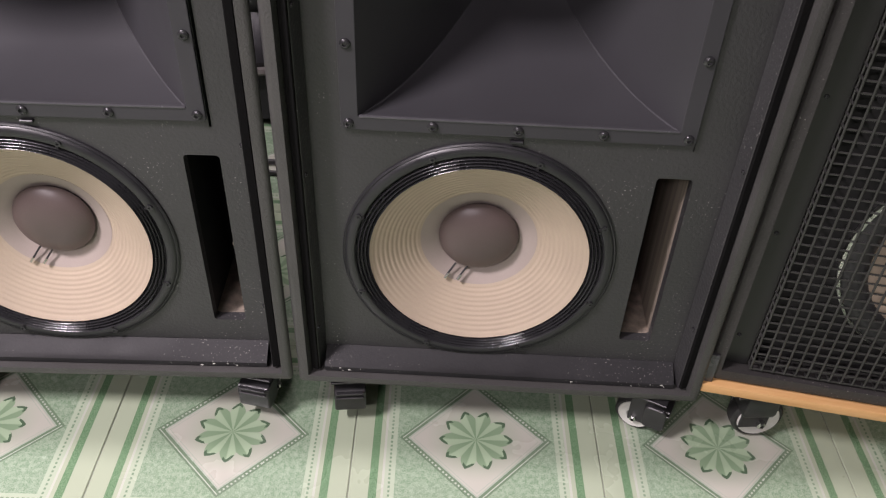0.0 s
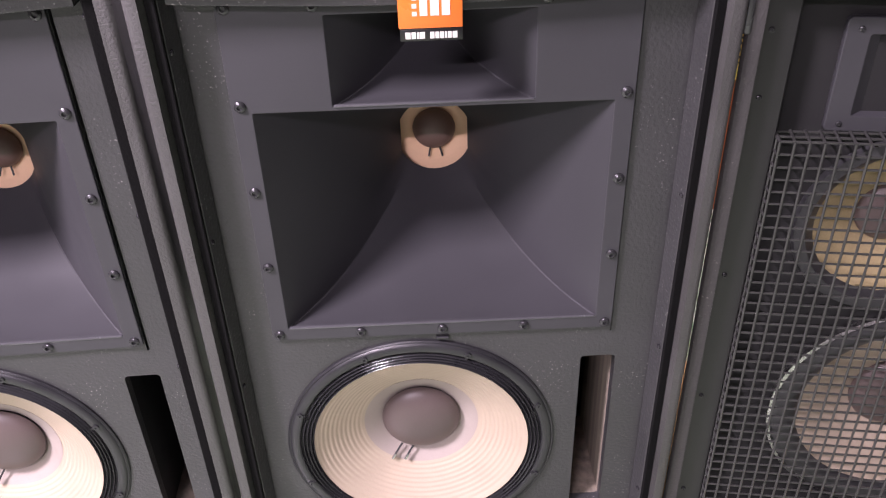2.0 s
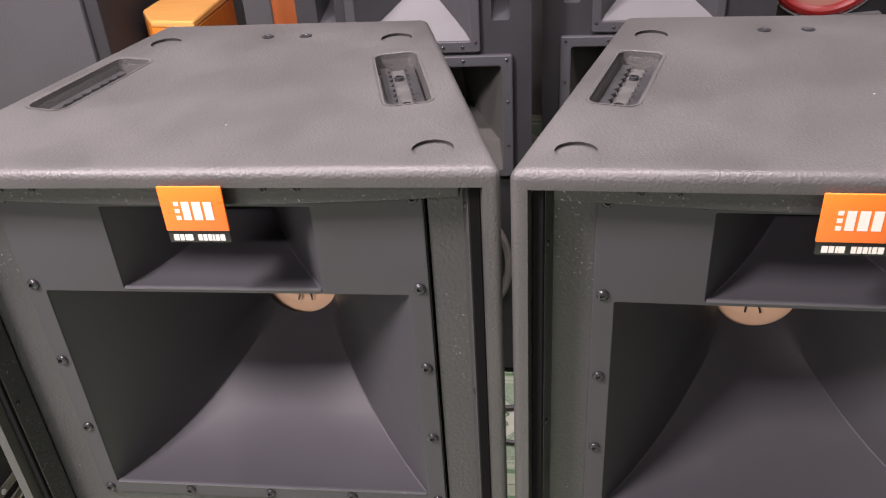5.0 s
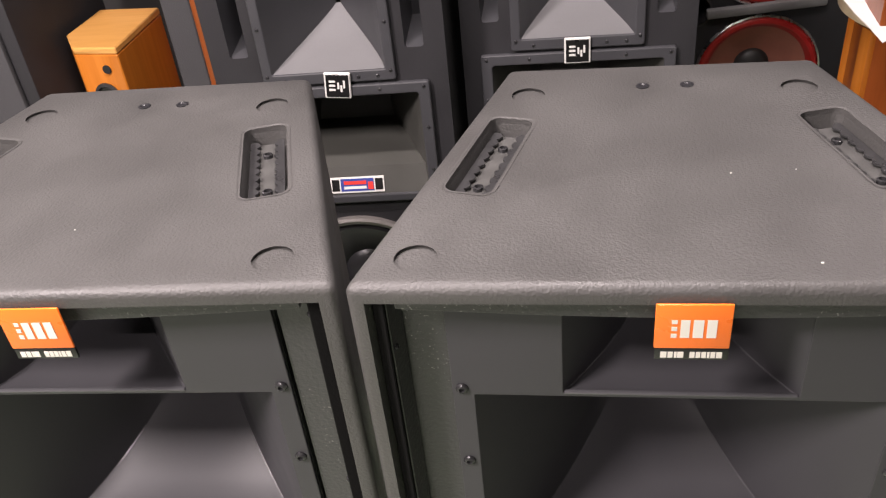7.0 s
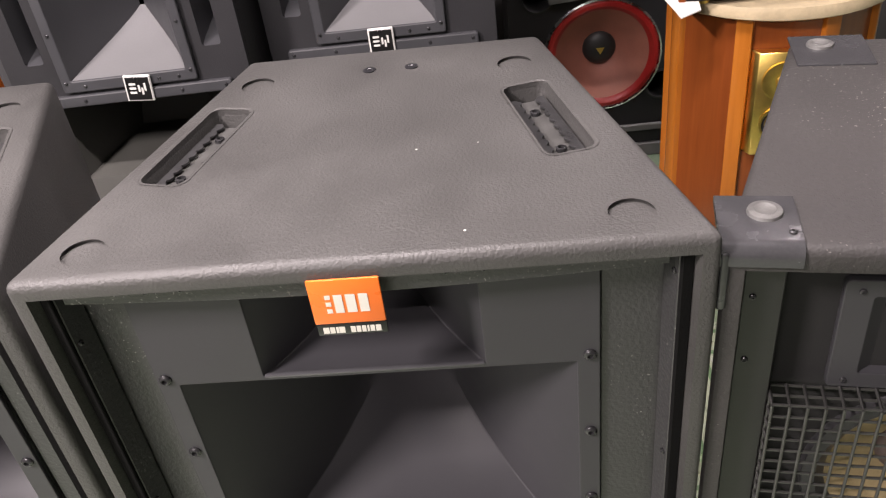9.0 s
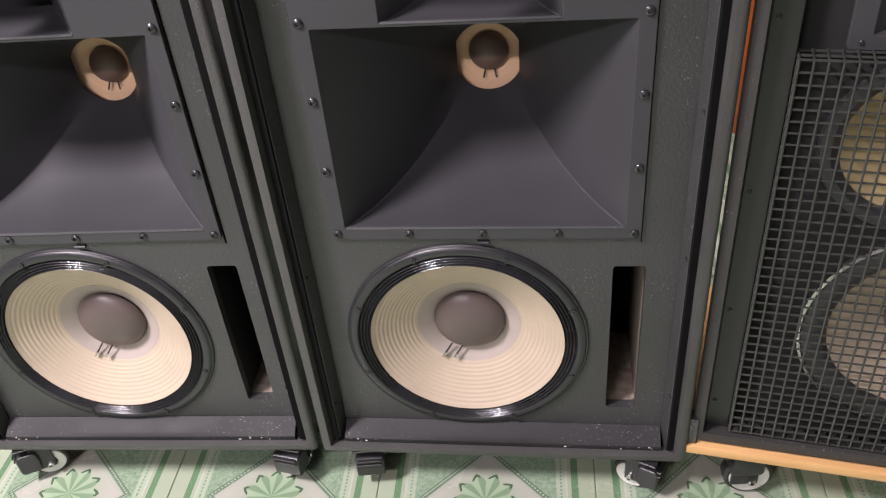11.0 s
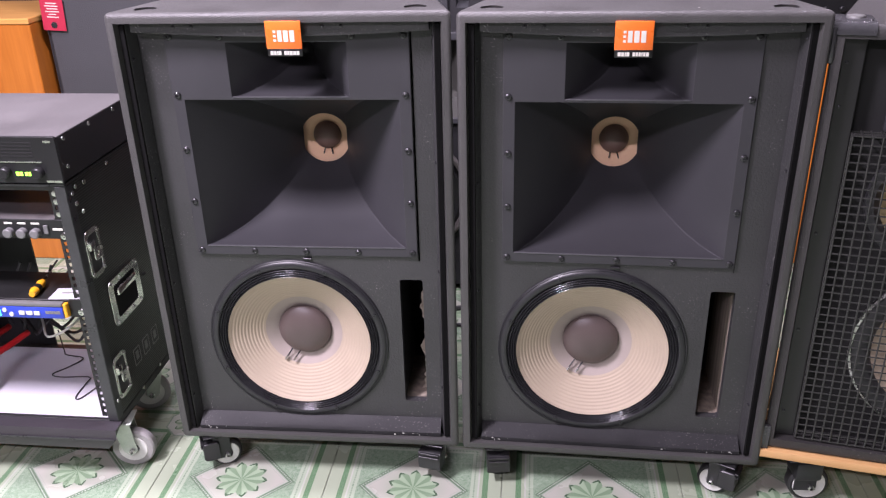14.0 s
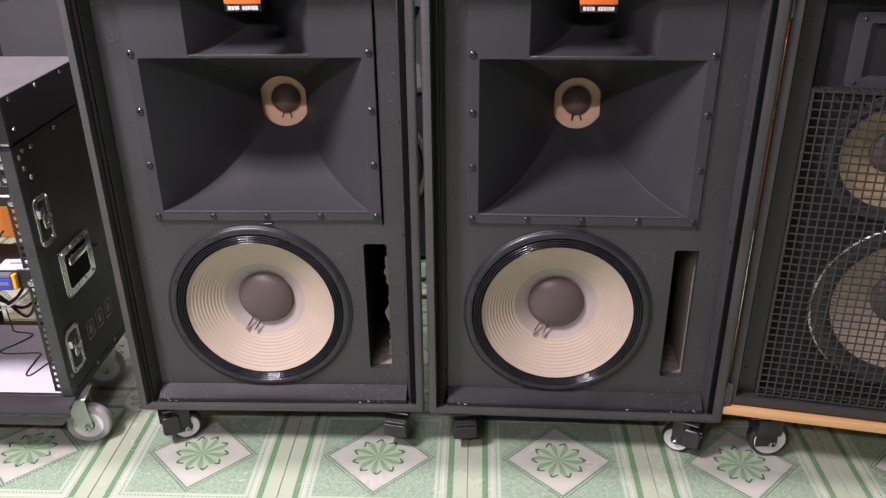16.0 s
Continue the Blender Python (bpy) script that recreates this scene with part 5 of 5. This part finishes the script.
ps = thing("paper_sheet", pose(0, 0, 0), "white paper sheet lying in the rack case", "paper")
part("sheet", box(-1.52, -1.036, 0.893, 1.18, 0.1545, 0.1565, 0.0004, 1), PAPER, ps)
wr = thing("thin_wire", pose(0, 0, 0), "thin black wire lying curled on paper", "wire")
part("wire", cable([(-1.31, 1.17, 0.22), (-1.30, 1.16, 0.165), (-1.285, 1.145, 0.159), (-1.233, 1.132, 0.159), (-1.25, 1.09, 0.159), (-1.275, 1.055, 0.159), (-1.247, 1.043, 0.159), (-1.175, 1.048, 0.159), (-1.168, 1.02, 0.159), (-1.165, 0.965, 0.159), (-1.150, 0.958, 0.159), (-1.125, 1.02, 0.16), (-1.06, 1.10, 0.175)], 0.0016, 6), RUBBER, wr)
cb = thing("cable_bundle", pose(0, 0, 0), "tangle of black cables hanging in the rack case", "cables")
for k in range(9):
    y = random.uniform(1.10, 1.17)
    pts = [(-1.06 - 0.05 * k + random.uniform(-0.05, 0.05), y, 0.42), (-1.10 - 0.05 * k, y - 0.03, 0.34 + random.uniform(-0.03, 0.03)), (-1.16 - 0.04 * k, y - 0.05, 0.27 + random.uniform(-0.03, 0.03)), (-1.25 - 0.03 * k, y, 0.24), (-1.33 - 0.02 * k, y + 0.01, 0.30)]
    part("cable", cable(pts, 0.004, 6, 6), RUBBER, cb)
part("cable", cable([(-1.30, 1.10, 0.40), (-1.24, 1.02, 0.34), (-1.19, 0.96, 0.33), (-1.13, 1.0, 0.36), (-1.12, 1.08, 0.42)], 0.0026, 6), PALEWHEEL, cb, "pale cable")
sd = thing("screwdriver", pose(-1.155, 0.965, 0.4775, 0, 0, -42), "yellow-handled screwdriver lying on the rack unit", "screwdriver")
part("handle", lathe([(0, -0.001), (0.007, 0), (0.010, 0.012), (0.0085, 0.03), (0.0095, 0.05), (0.006, 0.062), (0, 0.063)], 16), YELLOW, sd, "yellow handle")
part("grip_inset", lathe([(0.0094, 0.014), (0.0094, 0.035)], 16), AMPBLK, sd)
part("blade", rod((0, 0.06, 0), (0, 0.15, 0.010), 0.0024, 8), STEEL, sd, "steel blade")
sd.matrix_basis = pose(-1.158, 0.893, 0.480, 0, 0, 8)
wc = thing("white_card", pose(-1.083, 0.918, 0.470, 0, 0, 4), "small white card with grey bars on black unit", "card")
part("card", box(-0.040, 0.040, -0.025, 0.025, 0, 0.001), PAPER, wc)
part("print_bar", box(-0.022, 0.024, 0.0, 0.008, 0.001, 0.0014), PRINT, wc)
pl = thing("pliers", pose(0, 0, 0), "long red-handled pliers leaning in the rack case", "pliers")
part("grip", cable([(-1.40, 1.11, 0.262), (-1.405, 1.06, 0.262), (-1.394, 1.01, 0.25)], 0.008, 10), REDGRIP, pl, "red grip")
part("grip", cable([(-1.36, 1.12, 0.24), (-1.372, 1.07, 0.238), (-1.390, 1.01, 0.236)], 0.008, 10), REDGRIP, pl, "red grip")
part("jaw", rod((-1.392, 1.012, 0.243), (-1.384, 0.92, 0.225), 0.008, 8), AMPBLK, pl, "dark steel jaws")

pa = thing("power_amplifier", pose(-1.265, 0.882, 0.7455), "black power amplifier with lit green lamps on rack case", "amplifier")
part("front_panel", box(-0.258, 0.252, -0.006, -0.0002, 0.002, 0.100, 0.001, 1), AMPBLK, pa, "black front panel")
part("chassis", box(-0.245, 0.252, 0.0, 0.335, 0.004, 0.095, 0.001, 1), AMPBLK, pa, "black steel chassis")
part("lid", box(-0.246, 0.2525, 0.001, 0.336, 0.0953, 0.0985, 0.0008, 1), AMPTOP, pa, "grey lid")
part("trim_line", box(-0.20, 0.215, -0.0075, -0.0058, 0.046, 0.0485), STEEL, pa)
for k in range(5):
    part("vent_slot", box(-0.21, 0.20, -0.0068, -0.0057, 0.058 + 0.007 * k, 0.0605 + 0.007 * k), SHELLDARK, pa)
for x in (0.135, 0.205):
    part("level_knob", lathe([(0.0115, 0), (0.0115, -0.012), (0.009, -0.015), (0, -0.015)], 24, None, pose(x, -0.006, 0.026)), AMPBLK, pa, "dark level knob")
for x in (0.158, 0.166, 0.177, 0.185):
    part("indicator", box(x - 0.003, x + 0.003, -0.0072, -0.006, 0.018, 0.026), GREENLED, pa, "lit green lamp")
for x, z in ((0.235, 0.09), (0.242, 0.006), (0.225, 0.006)):
    part("rack_slot", box(x - 0.008, x + 0.008, -0.0068, -0.0057, z - 0.0025, z + 0.0025), STEEL, pa)
for y, z in ((0.025, 0.088), (0.13, 0.088), (0.24, 0.088), (0.02, 0.03), (0.30, 0.02)):
    part("side_screw", lathe([(0.005, 0), (0.0045, -0.002), (0, -0.0025)], 12, None, pose(0.2522, y, z, 0, 0, 90)), STEEL, pa)
for x in (-0.22, 0.22):
    for y in (0.03, 0.30):
        part("foot", box(x - 0.012, x + 0.012, y - 0.012, y + 0.012, -0.0018, 0.0042), RUBBER, pa)

# ---- cables on the floor behind the speakers ----
fc = thing("floor_cable", pose(0, 0, 0), "black cables lying on the tiles behind loudspeakers", "cables")
part("cable", cable([(-0.80, 1.60, 0.008), (-0.55, 1.70, 0.008), (-0.40, 1.69, 0.008), (-0.25, 1.74, 0.008), (0.0, 1.70, 0.008), (0.25, 1.78, 0.008), (0.45, 1.60, 0.008)], 0.0075, 8), RUBBER, fc)
part("cable", cable([(-0.80, 1.52, 0.007), (-0.52, 1.62, 0.007), (-0.40, 1.645, 0.007), (-0.22, 1.62, 0.007), (0.1, 1.66, 0.007), (0.40, 1.50, 0.007)], 0.006, 8), RUBBER, fc)

# ---- floor tiles ----
tile_mesh = bpy.data.meshes.new("tile")
tb = box(-PITCH / 2 + 0.0009, PITCH / 2 - 0.0009, -PITCH / 2 + 0.0009, PITCH / 2 - 0.0009, -0.008, 0, 0.0012, 1)
tb.to_mesh(tile_mesh)
tb.free()
finish(tile_mesh, TILE)
for i in range(math.ceil((X0 - TX) / PITCH), math.floor((X1 - TX) / PITCH)):
    for j in range(math.ceil((Y0 - TY) / PITCH), math.floor((Y1 - TY) / PITCH)):
        shared("tile", tile_mesh, floor, pose(TX + (i + 0.5) * PITCH, TY + (j + 0.5) * PITCH, random.uniform(-0.0003, 0.0003), 0, 0, 90 * ((i + j) % 2)))
